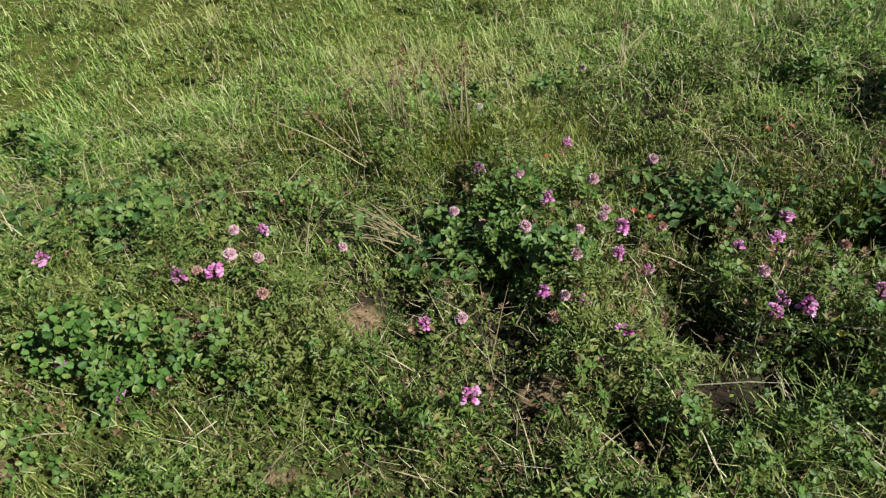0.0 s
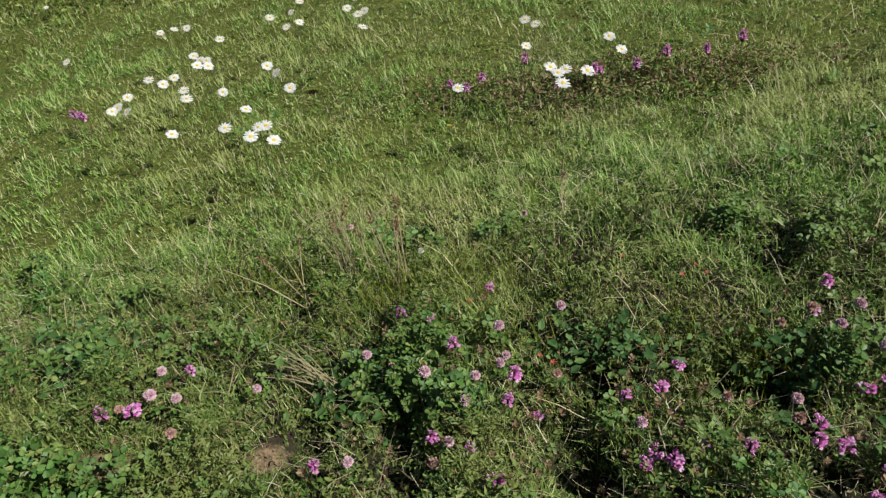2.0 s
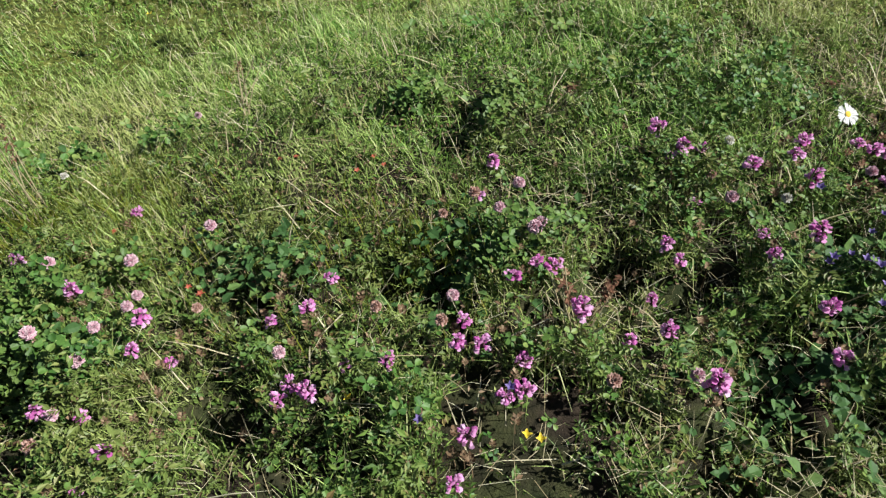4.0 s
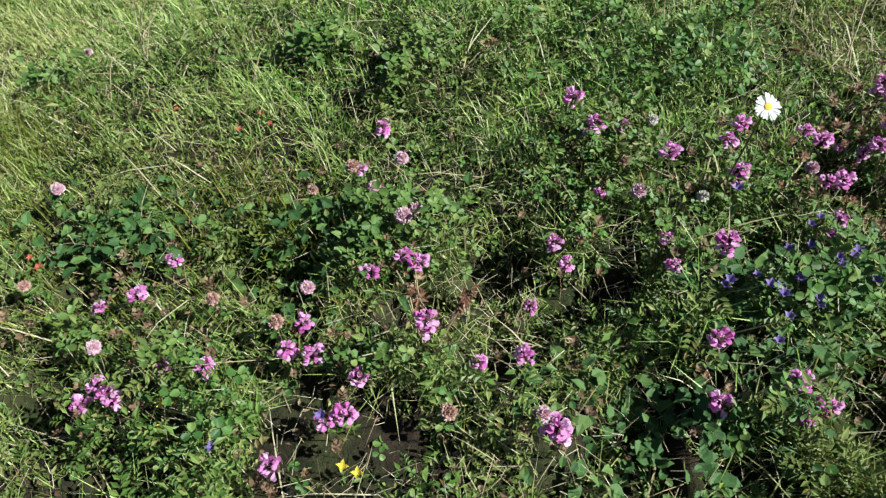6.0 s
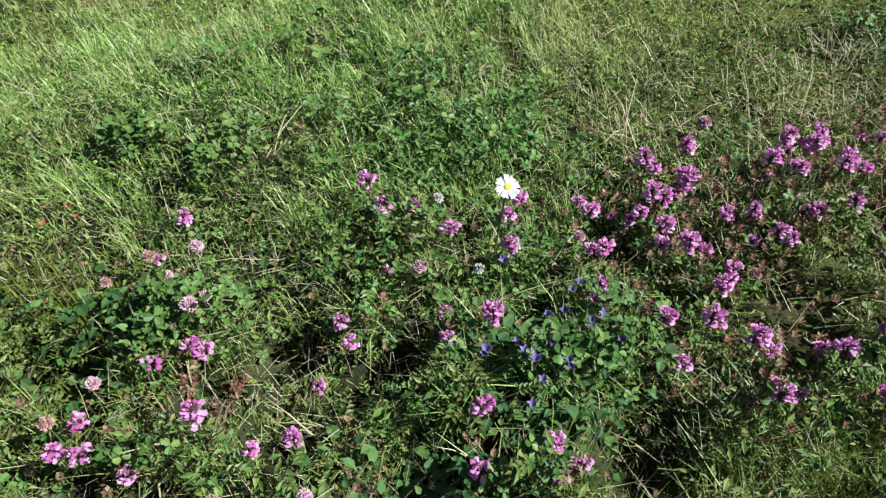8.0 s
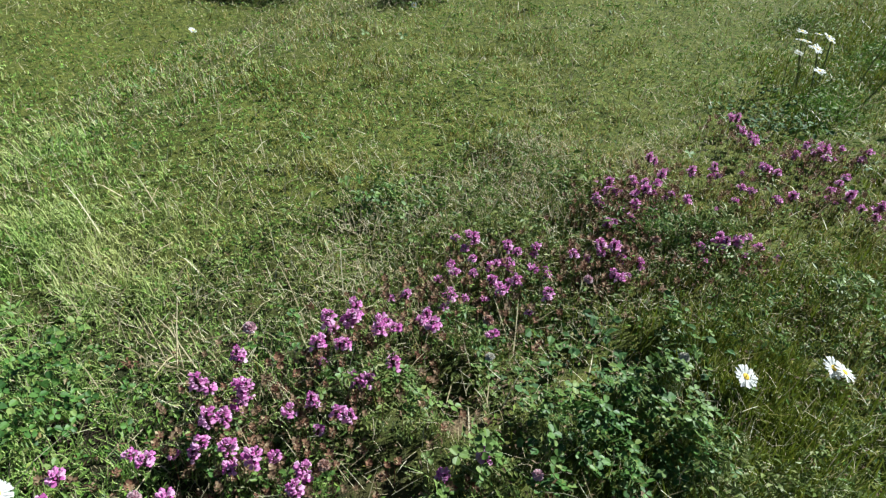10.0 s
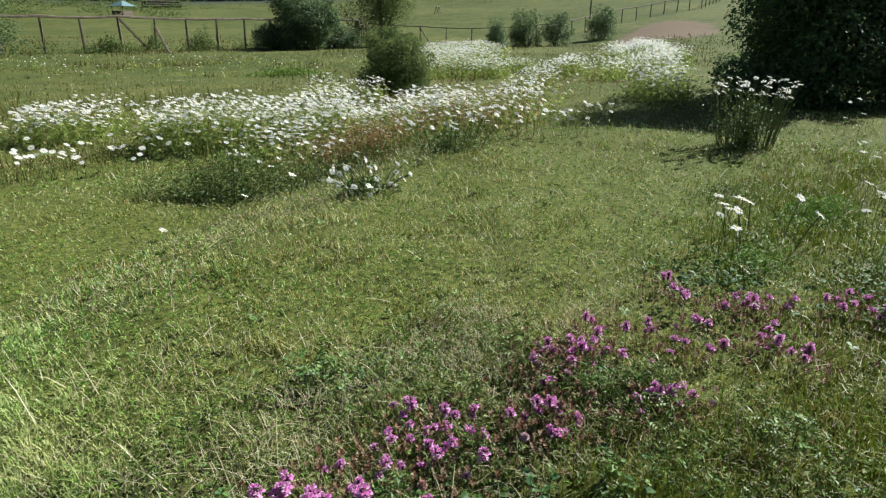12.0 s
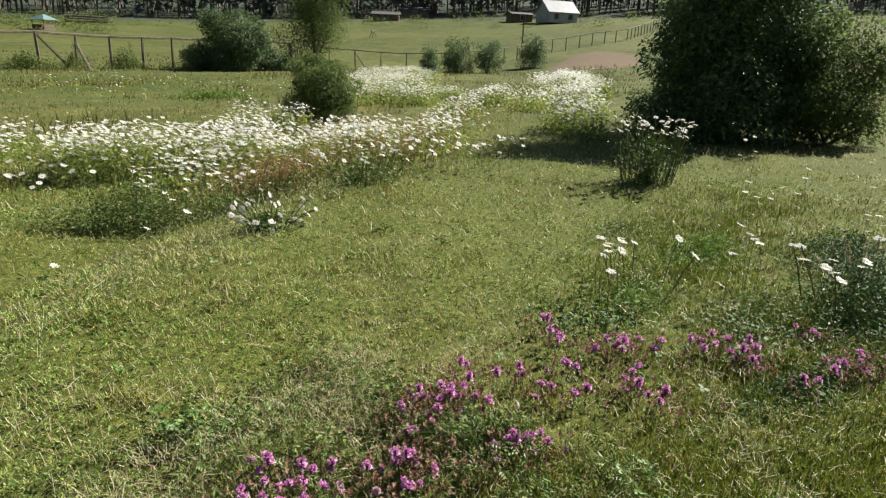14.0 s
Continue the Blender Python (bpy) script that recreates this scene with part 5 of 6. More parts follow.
selfheals = [
    make_selfheal(1, 0.1, (9, 10, 8), "magenta self-heal in full bloom on a short stem"),
    make_selfheal(2, 0.105, (9, 10, 9, 8, 5), "tall magenta self-heal with a dense flower head"),
    make_selfheal(3, 0.09, (10, 10), "small magenta self-heal just opening above clover leaves"),
    make_selfheal(5, 0.1, (8, 9, 8, 6), "magenta self-heal spike above dark red-brown bracts"),
    make_selfheal(4, 0.1, (10, 10), "magenta self-heal with a dark open centre"),
]
every = beside(SELFHEAL_A + SELFHEAL_B + SELFHEAL_C + SELFHEAL_D, 12)
planted(selfheals, [p for p in every if p[0] < 2.4], 5, 9.0, (0.56, 0.95), 0.085)
planted([copy_thing(one, Matrix.Identity(4)) for one in selfheals], [p for p in every if p[0] >= 2.4], 6, 9.0, (0.46, 0.84), 0.08)
planted([copy_thing(selfheals[1], Matrix.Identity(4))], SELFHEAL_E, 15, 6.0, (0.95, 1.3), 0.1)
clovers = [
    make_clover(1, 0.095, 0.0135, PINK, "pale pink clover head on a thin green stem"),
    make_clover(2, 0.085, 0.012, PINK, "small pale pink clover head among green leaves"),
    make_clover(3, 0.08, 0.0125, PINK_OLD, "fading brownish-pink clover head among green leaves", 75),
]
planted(clovers, CLOVER_A, 6, 6.0, (0.85, 1.1), 0.1)
planted([make_clover(4, 0.085, 0.011, CREAM, "small cream-white clover head among green leaves", 80)], WHITE_CLOVER_A, 16, 5.0, (0.9, 1.1), 0.09)
near_daisies = [
    make_daisy(1, 0.27, "white ox-eye daisy with a yellow centre on a tall stem", 0.023, 8.0),
    make_daisy(2, 0.255, "white ox-eye daisy with a yellow centre facing the sky", 0.022, 15.0),
    make_daisy(3, 0.285, "white ox-eye daisy leaning on a thin stem", 0.024, 24.0),
]
planted([make_daisy(7, 0.275, "single white ox-eye daisy rising above magenta flowers", 0.0195, 38.0)], [p for p in DAISY_A if p[0] < 2.0], 17, 1.0, (0.99, 1.01), 0.275, 4.0)
planted(near_daisies, [p for p in DAISY_A if p[0] >= 2.0], 8, 3.0, (0.96, 1.08), 0.28, 60.0)
planted([make_daisy(4, 0.35, "white ox-eye daisy on a long thin stem above the grass", 0.026, 22.0), make_daisy(5, 0.34, "white ox-eye daisy with a yellow centre in a loose group", 0.025, 35.0)], TALL_DAISY_A + TALL_DAISY_B, 18, 3.0, (0.96, 1.08), 0.35, 28.0)


def scattered(seed, *spots):
    """Places strewn over ellipses: x, y, half axes, count."""
    r = random.Random(seed)
    return [(cx + rx * r.gauss(0, 0.5), cy + ry * r.gauss(0, 0.5)) for cx, cy, rx, ry, many in spots for k in range(many)]


planted([make_daisy(8, 0.3, "white ox-eye daisy standing before the daisy drift", 0.029, 20.0), make_daisy(9, 0.26, "white ox-eye daisy with a yellow centre before the drift", 0.027, 35.0)],
        scattered(23, (5.0, 5.0, 0.9, 0.4, 26), (6.6, 4.2, 1.0, 0.5, 42), (7.2, 3.75, 0.8, 0.4, 22)), 24, 5.0, (0.75, 1.15), 0.28, 50.0)
planted([make_daisy(10, 0.22, "white ox-eye daisy in a loose scatter over the grass", 0.029, 25.0)], scattered(25, (3.7, 6.8, 1.3, 0.8, 62)), 26, 4.0, (0.8, 1.15), 0.22, 50.0)
planted([make_daisy(6, 0.07, "white ox-eye daisy low in the short grass", 0.026, 25.0)], LOW_DAISY_A, 19, 3.0, (0.95, 1.1), 0.07, 40.0)
planted([make_small("pimpernel", 1, 0.04, 5, 0.009, SCARLET, "tiny scarlet flower low in the grass")], SCARLET_A, 9)
planted([make_small("yellow_vetchling", 2, 0.05, 4, 0.011, YELLOW_PETAL, "small yellow flower low in the grass", 0.7)], YELLOW_A, 10)
planted([make_small("blue_bugle", 3, 0.115, 5, 0.012, VIOLET, "small violet-blue flower between broad leaves", 0.8)], BLUE_A, 11)


def build_spent_heads():
    """Brown and russet spent heads on short stems standing between the self-heals."""
    cone_v, cone_t = [], []
    for j in range(14):
        a, z = j * 2.4, 0.9 * (j / 14)
        cone_v += [(0.1 * math.cos(a), 0.1 * math.sin(a), z), (0.42 * math.cos(a - 0.5), 0.42 * math.sin(a - 0.5), z + 0.15), (0.42 * math.cos(a + 0.5), 0.42 * math.sin(a + 0.5), z + 0.15), (0.5 * math.cos(a), 0.5 * math.sin(a), z + 0.34)]
        cone_t += [(4 * j, 4 * j + 1, 4 * j + 2), (4 * j + 1, 4 * j + 3, 4 * j + 2)]
    here = SELFHEAL_A + SELFHEAL_B + SELFHEAL_C + SELFHEAL_D
    for name, places, n, spread, material, label in (
            ("spent_flower_heads", here, 650, 0.065, SEEDHEAD, "brown spent flower heads between the magenta blooms"),
            ("russet_flower_heads", [p for p in here if p[0] > 1.7] + [p for p in here if p[0] > 2.9] * 3 + SELFHEAL_E, 1250, 0.06, RUSSET, "russet spent flower heads crowding under the magenta blooms")):
        places = np.array(places)
        k = rng.randint(0, len(places), n)
        x, y = places[k, 0] + rng.randn(n) * spread, places[k, 1] + rng.randn(n) * spread * 0.8
        lift = 0.03 + 0.045 * rng.rand(n)
        heads = strew(np.array(cone_v), np.array(cone_t), on_ground(x, y, lift), turns(rng.rand(n) * 6.283, np.abs(rng.randn(n)) * 0.35, rng.rand(n) * 6.283), 0.011 + 0.008 * rng.rand(n))
        stalks = blade_mesh(on_ground(x, y, -0.005), lift + 0.008, np.full(n, 0.002), rng.rand(n) * 6.283, np.zeros(n), rng.randn(n) * 0.05)
        v, t, slots = joined(heads, stalks)
        stuff(name, v, t, [material], label, "seed heads")
    # brown, half-withered herbs round the flowers in the hollow
    n = 8500
    x, y = rng.normal(0.6, 0.5, n), rng.normal(3.24, 0.13, n)
    up = 0.015 + 0.115 * rng.rand(n) * (0.4 + 0.6 * canopy(x, y))
    v, t = strew(*small_leaf(), on_ground(x, y, up), turns(rng.rand(n) * 6.283, 0.3 + rng.rand(n) * 1.1, rng.rand(n) * 6.283), 0.016 + 0.018 * rng.rand(n))
    stuff("withered_herbs", v, t, [SEEDHEAD, HERB_LEAF, DRIFT_LEAF], "brown half-withered herbs in the hollow of the meadow", "herbs", np.repeat(rng.choice(3, n, p=[0.4, 0.35, 0.25]), 4))


build_spent_heads()


def make_herb_clump(cx, cy, rx, ry, tall, n, size, label, seed, stems=14, turn=0.0, material=HERB_LEAF):
    """A loose clump of leafy stems."""
    g = np.random.RandomState(seed)
    thing = new("herb_clump")
    thing.location = (cx, cy, float(height(cx, cy)))
    x, y = g.normal(0, rx * 0.5, n), g.normal(0, ry * 0.5, n)
    hump = np.exp(-(x / rx) ** 2 - (y / ry) ** 2)
    c, s = math.cos(radians(turn)), math.sin(radians(turn))
    x, y = x * c - y * s, x * s + y * c
    rise = height(cx + x, cy + y) - float(height(cx, cy))
    reach = tall * hump * (0.75 + 0.5 * lumps(cx + x, cy + y, 0.12))
    at = np.stack([x, y, rise + reach * g.rand(n)], 1)
    v, t = strew(*small_leaf(), at, turns(g.rand(n) * 6.283, 0.2 + g.rand(n) * 1.1, g.rand(n) * 6.283), size * (0.6 + 0.8 * g.rand(n)))
    part("foliage", tri_mesh("herb_clump_foliage", v, t, [material]), thing)
    for k in range(stems):
        foot = Vector((x[k], y[k], rise[k] - 0.01))
        tip = Vector((x[k] * 1.2 + g.normal(0, 0.03), y[k] * 1.2 + g.normal(0, 0.03), rise[k] + max(tall * 0.3, float(reach[k])) * g.uniform(0.7, 1.25)))
        part("stem", from_bm("herb_clump_stem", tube([foot, foot.lerp(tip, 0.5) + Vector((0.01, 0, 0)), tip], [0.003, 0.0026, 0.0018], 4), STEM), thing)
    return tagged(thing, label, "herbs")


make_herb_clump(4.22, 4.98, 0.75, 0.3, 0.48, 8000, 0.026, "dark bushy herbs in front of the daisies", 31, 34, -45.0)
make_herb_clump(5.17, 4.74, 0.6, 0.28, 0.36, 2600, 0.03, "olive bushy herbs in front of the daisies", 32)
make_herb_clump(5.3, 0.2, 0.55, 0.3, 0.26, 7500, 0.02, "dense dark herbs at the end of the flower bed", 33, 20, 0.0, BROAD_LEAF)
make_herb_clump(4.85, 0.62, 0.4, 0.2, 0.1, 1800, 0.018, "low leafy green herbs at the end of the flower bed", 34, 4)
make_herb_clump(6.02, 4.14, 0.4, 0.25, 0.24, 900, 0.028, "small olive herbs at the edge of the drift", 35)
make_herb_clump(0.91, 3.49, 0.5, 0.2, 0.1, 500, 0.022, "low dark herbs in the meadow hollow", 36)
make_herb_clump(5.92, 1.74, 0.3, 0.2, 0.1, 900, 0.02, "low green herb patch in the short turf", 37, 3)
make_herb_clump(5.76, 1.16, 0.42, 0.22, 0.13, 2600, 0.021, "fresh green leafy herbs in the short turf", 38, 5, 0.0, MEADOW_LEAF)
make_herb_clump(4.68, 1.1, 0.34, 0.16, 0.11, 2200, 0.018, "fresh green leafy herbs beside the magenta flowers", 40, 4, 0.0, MEADOW_LEAF)
make_herb_clump(6.2, 0.5, 0.5, 0.28, 0.2, 3200, 0.022, "tall dark herbs at the end of the flower bed", 39, 12, 0.0, BROAD_LEAF)
make_herb_clump(4.25, 0.3, 0.4, 0.14, 0.09, 2600, 0.016, "low dark leaves under the magenta flowers", 46, 3, -20.0, BROAD_LEAF)
make_herb_clump(11.5, 15.4, 1.1, 0.5, 0.22, 1500, 0.07, "dark green weeds on the rough pasture", 41, 4, 0.0, MEADOW_LEAF)
make_herb_clump(12.6, 30.3, 1.0, 0.4, 0.8, 3200, 0.085, "bushy olive weeds at the foot of the fence", 42, 8)
make_herb_clump(14.7, 31.0, 0.45, 0.3, 1.2, 1500, 0.07, "tall weeds climbing a fence post", 43, 6)
make_herb_clump(16.9, 30.9, 0.8, 0.4, 1.1, 3000, 0.075, "tall olive weeds at the foot of the fence", 44, 9)
make_herb_clump(20.0, 31.0, 0.5, 0.3, 1.5, 1500, 0.07, "tall weeds climbing a fence post", 45, 7)


def make_straw_tuft(x, y, count, tall, lean, way, spread, plumes, label, seed):
    """Dry stalks standing or lying in a fan, some with a brown plume."""
    r = random.Random(seed)
    thing = new("straw_tuft")
    thing.location = (x, y, float(height(x, y)))
    for k in range(count):
        a, tilt = way + r.gauss(0, spread), max(0.0, r.gauss(lean, 0.16))
        long = tall * r.uniform(0.65, 1.1)
        foot = Vector((r.gauss(0, 0.018), r.gauss(0, 0.018), 0.005 + 0.03 * math.sin(tilt)))
        out = Vector((math.cos(a) * math.sin(tilt), math.sin(a) * math.sin(tilt), math.cos(tilt)))
        tip = foot + out * long - Vector((0, 0, 0.12 * long * math.sin(tilt)))
        tip.z = max(tip.z, 0.03)
        mid = foot.lerp(tip, 0.5) + Vector((0, 0, 0.06 * long))
        stalk = part("stalk", from_bm("straw_stalk", tube([foot, mid, tip], [0.0016, 0.0014, 0.0008], 4), STRAW), thing)
        if k < plumes:
            n = 26
            g = np.random.RandomState(seed * 50 + k)
            f = g.rand(n)[:, None]
            at = np.array(mid) * (1 - f) * 0.6 + np.array(tip) * (0.4 + 0.6 * f) + g.randn(n, 3) * 0.004
            v, t = strew(DIAMOND_V, DIAMOND_T, at, turns(g.rand(n) * 6.283, g.rand(n) * 0.7, g.rand(n) * 6.283), 0.008 + 0.008 * g.rand(n))
            part("plume", tri_mesh("straw_plume", v, t, [RUSSET]), stalk, "brown feathery seed plume")
    return tagged(thing, label, "dry grass")


make_straw_tuft(-0.07, 0.99, 16, 0.19, 1.25, 2.7, 0.2, 0, "fan of long pale straws lying over clover", 1)
make_straw_tuft(-0.14, 1.46, 16, 0.3, 0.18, 1.5, 1.5, 3, "upright tuft of pale dry stalks in the grass", 2)
make_straw_tuft(0.02, 1.41, 8, 0.27, 0.15, 1.2, 1.5, 3, "few thin dry stalks with brown plumes", 3)
make_straw_tuft(-0.23, 1.29, 4, 0.26, 0.9, 2.6, 0.4, 2, "leaning dry stalks with reddish plumes", 4)
make_straw_tuft(-0.42, 1.74, 4, 0.2, 1.1, 0.4, 0.6, 0, "scattered pale straws lying in the grass", 5)
make_straw_tuft(0.45, 1.74, 6, 0.18, 0.7, 0.9, 0.9, 1, "loose pale straws leaning in the grass", 6)
make_straw_tuft(1.10, 0.82, 14, 0.13, 0.5, 1.0, 1.8, 4, "brown withered grass tuft between clover leaves", 7)
make_straw_tuft(1.95, 1.35, 8, 0.16, 0.9, 2.2, 0.8, 1, "loose pale straws leaning in the grass", 8)
make_straw_tuft(1.20, 1.45, 7, 0.15, 0.9, 1.2, 0.9, 1, "loose pale straws leaning in the grass", 9)
make_straw_tuft(6.52, 1.34, 7, 0.3, 0.25, 1.0, 1.5, 5, "upright rusty seed stalks in the short turf", 10)
make_straw_tuft(5.42, 0.34, 9, 0.34, 0.25, 1.0, 1.5, 5, "thin dry stalks standing above the herbs", 11)



def make_daisy_clump(x, y, count, tall, wide, label, seed, lying=0.0, leaf=0.035):
    r, g = random.Random(seed), np.random.RandomState(seed)
    thing = new("daisy_clump")
    thing.location = (x, y, float(height(x, y)))
    petals_me, disc_me = bpy.data.meshes["daisy_petals"], bpy.data.meshes["daisy_disc"]
    for k in range(count):
        a, d = r.uniform(0, 6.283), wide * math.sqrt(r.random())
        foot = Vector((0.75 * d * math.cos(a), 0.75 * d * math.sin(a), 0.0))
        lean = 0.35 + lying
        top = Vector((foot.x + d * lean * math.cos(a) + r.gauss(0, 0.02), foot.y + d * lean * math.sin(a) + r.gauss(0, 0.02), tall * r.uniform(0.72 - 0.9 * lying, 1.0)))
        part("stem", from_bm("daisy_clump_stem", tube([foot, foot.lerp(top, 0.55) + Vector((0, 0, 0.02)), top], [0.004, 0.0035, 0.003], 4), STEM), thing)
        m = Matrix.Translation(top) @ Matrix.Rotation(radians(90 - SUN_AZIMUTH + r.gauss(0, 50)), 4, "Z") @ Matrix.Rotation(radians(r.uniform(5, 45) + 40 * lying), 4, "Y") @ Matrix.Scale(r.uniform(0.95, 1.25) * (1 - 0.3 * lying), 4)
        head = part("petals", petals_me, thing, "", m)
        part("disc", disc_me, head)
    n = count * 70
    a, d = g.rand(n) * 6.283, wide * np.abs(g.randn(n)) * 0.42
    up = g.rand(n) ** 1.5
    d = d * (0.8 + 0.6 * up)
    base = np.stack([d * np.cos(a), d * np.sin(a), 0.8 * tall * up * (1 - 0.6 * lying) * (0.75 + 0.25 * np.sin(5 * a))], 1)
    ov, ot = small_leaf()
    v, t = strew(ov, ot, base, turns(g.rand(n) * 6.283, g.rand(n) * 1.2, g.rand(n) * 6.283), leaf * (0.6 + 0.8 * g.rand(n)))
    part("foliage", tri_mesh("daisy_clump_foliage", v, t, [HERB_LEAF]), thing)
    return tagged(thing, label, "daisies")


make_daisy_clump(7.6, 2.3, 52, 0.6, 0.3, "upright clump of white daisies with bushy dark stems", 1, 0.0, 0.03)
make_daisy_clump(4.34, 3.44, 38, 0.2, 0.16, "cut white daisies lying in a small dark heap", 2, 0.7, 0.03)
make_daisy_clump(5.2, 0.25, 9, 0.3, 0.35, "loose clump of daisies among tall dark herbs", 3, 0.0, 0.02)
make_daisy_clump(4.87, 1.19, 6, 0.26, 0.25, "small clump of daisies in lush green leaves", 4, 0.0, 0.02)
make_daisy_clump(5.72, 4.04, 18, 0.3, 0.4, "clump of white daisies at the edge of the drift", 5)
# ---- bushes and trees ----
def limb_points(a, b, bow, r):
    a, b = Vector(a), Vector(b)
    side = Vector((r.uniform(-1, 1), r.uniform(-1, 1), 0.2)) * bow
    return [a, a.lerp(b, 0.35) + side * 0.6, a.lerp(b, 0.7) + side, b]


def make_bush(name, x, y, wide, tall, leaves, leaf, material, label, category, seed, deep=None, trunks=6, low=0.0, lumps_many=26, turn=0.0):
    """A multi-stemmed bush: tapered limbs and a crown of many small leaves in uneven clumps."""
    r, g = random.Random(seed), np.random.RandomState(seed)
    deep = deep or wide
    thing = new(name)
    thing.matrix_basis = pose(x, y, float(height(x, y)), 0, 0, turn)
    clumps = []
    for k in range(lumps_many):
        a, t = r.uniform(0, 6.283), r.random()
        z = low + (tall - low) * (0.06 + 0.84 * t)
        reach = math.sqrt(max(0.05, 1 - (1.5 * (z / tall) - 0.62) ** 2)) * r.uniform(0.45, 0.95)
        clumps.append((Vector((math.cos(a) * reach * wide * 0.4, math.sin(a) * reach * deep * 0.4, z)), r.uniform(0.09, 0.22) * (wide + tall) / 2))
    # short sprays that break the outline
    for k in range(lumps_many):
        c, rad = clumps[k]
        a = r.uniform(0, 6.283)
        out = Vector((math.cos(a), math.sin(a), r.uniform(-0.2, 1.0))).normalized()
        clumps.append((c + out * rad * r.uniform(0.9, 1.35), rad * r.uniform(0.25, 0.5)))
    for k in range(trunks):
        c, rad = clumps[k % len(clumps)]
        foot = (r.uniform(-0.06, 0.06) * wide, r.uniform(-0.06, 0.06) * deep, -0.05)
        thick = 0.012 * tall + 0.008
        part("limb", from_bm("limb", tube(limb_points(foot, c, 0.06 * wide, r), [thick, thick * 0.75, thick * 0.5, thick * 0.2], 6), BARK), thing)
    per = np.array([c[1] ** 1.8 for c in clumps])
    pick = g.choice(len(clumps), leaves, p=per / per.sum())
    centre, rad = np.array([c[0] for c in clumps])[pick], np.array([c[1] for c in clumps])[pick]
    way = g.randn(leaves, 3)
    way /= np.linalg.norm(way, axis=1)[:, None]
    shell = (0.55 + 0.5 * g.rand(leaves) ** 0.7) * (1 + 0.2 * np.sin(way[:, 0] * 5 + pick) * np.sin(way[:, 2] * 4 + 2 * pick))
    place = centre + way * (rad * shell)[:, None] * np.array([1, 1, 0.9])
    core = g.rand(leaves) < 0.26
    inner = way * (g.rand(leaves) ** 0.4)[:, None] * np.array([wide * 0.33, deep * 0.33, (tall - low) * 0.4]) + np.array([0, 0, low + (tall - low) * 0.42])
    place[core] = inner[core]
    place[:, 2] = np.maximum(place[:, 2], 0.04 + 0.1 * g.rand(leaves))
    ov, ot = np.array([(0, 0, 0), (-0.27, 0.5, 0.1), (0, 1.0, -0.05), (0.27, 0.5, 0.1)]), np.array([(0, 2, 1), (0, 3, 2)])
    az = np.arctan2(way[:, 1], way[:, 0]) - math.pi / 2 + g.randn(leaves) * 0.8
    v, t = strew(ov, ot, place, turns(az, np.abs(g.randn(leaves)) * 0.7 + 0.2, np.arctan2(way[:, 1], way[:, 0]) + g.randn(leaves) * 0.7), leaf * (0.6 + 0.8 * g.rand(leaves)))
    part("crown", tri_mesh("crown", v, t, [material]), thing)
    return tagged(thing, label, category)


make_bush("bush", 12.3, 3.15, 3.3, 3.1, 72000, 0.063, BUSH_LEAF, "large dark green bush with dense small leaves", "bush", 3, 2.9, 9, 0.0, 40, -51.0)
make_bush("shrub", 12.6, 1.85, 2.1, 1.7, 26000, 0.05, SHRUB_LEAF, "loose light green shrub beside the large bush", "shrub", 4, None, 7, 0.0, 22)
make_bush("shrub", 10.5, 10.1, 1.95, 1.12, 26000, 0.04, SHRUB_LEAF, "rounded green shrub standing among daisies", "shrub", 5, None, 6, 0.0, 20)
make_bush("hawthorn", 21.6, 29.3, 4.6, 2.75, 32000, 0.095, BUSH_LEAF, "dark round bush growing at the wooden fence", "bush", 6)
make_bush("shrub", 20.2, 29.8, 2.4, 1.1, 8000, 0.08, BUSH_LEAF, "low dark skirt of bush at the wooden fence", "bush", 17)
make_bush("shrub", 24.0, 29.5, 2.6, 1.1, 9000, 0.07, BUSH_LEAF, "low dark shrub growing at the wooden fence", "bush", 7)
make_bush("willow", 27.2, 30.1, 4.0, 6.8, 32000, 0.09, SHRUB_LEAF, "slender light green tree by the fence", "tree", 8, None, 5, 0.5, 46)
make_bush("bush", 34.0, 27.4, 1.7, 1.7, 5500, 0.08, BUSH_LEAF, "small dark bush on the far pasture edge", "bush", 9)
make_bush("bush", 38.4, 28.6, 2.7, 2.5, 8500, 0.09, BUSH_LEAF, "dark rounded bush on the far pasture edge", "bush", 10)
make_bush("bush", 40.4, 27.6, 2.6, 2.1, 7500, 0.09, BUSH_LEAF, "dark rounded bush on the far pasture edge", "bush", 11)
make_bush("bush", 56.8, 34.2, 3.6, 2.9, 7500, 0.12, BUSH_LEAF, "dark bush beside the far fence", "bush", 12)
make_bush("bush", 7.6, 28.6, 2.6, 2.6, 9000, 0.08, BUSH_LEAF, "dark bush at the end of the fence", "bush", 13)

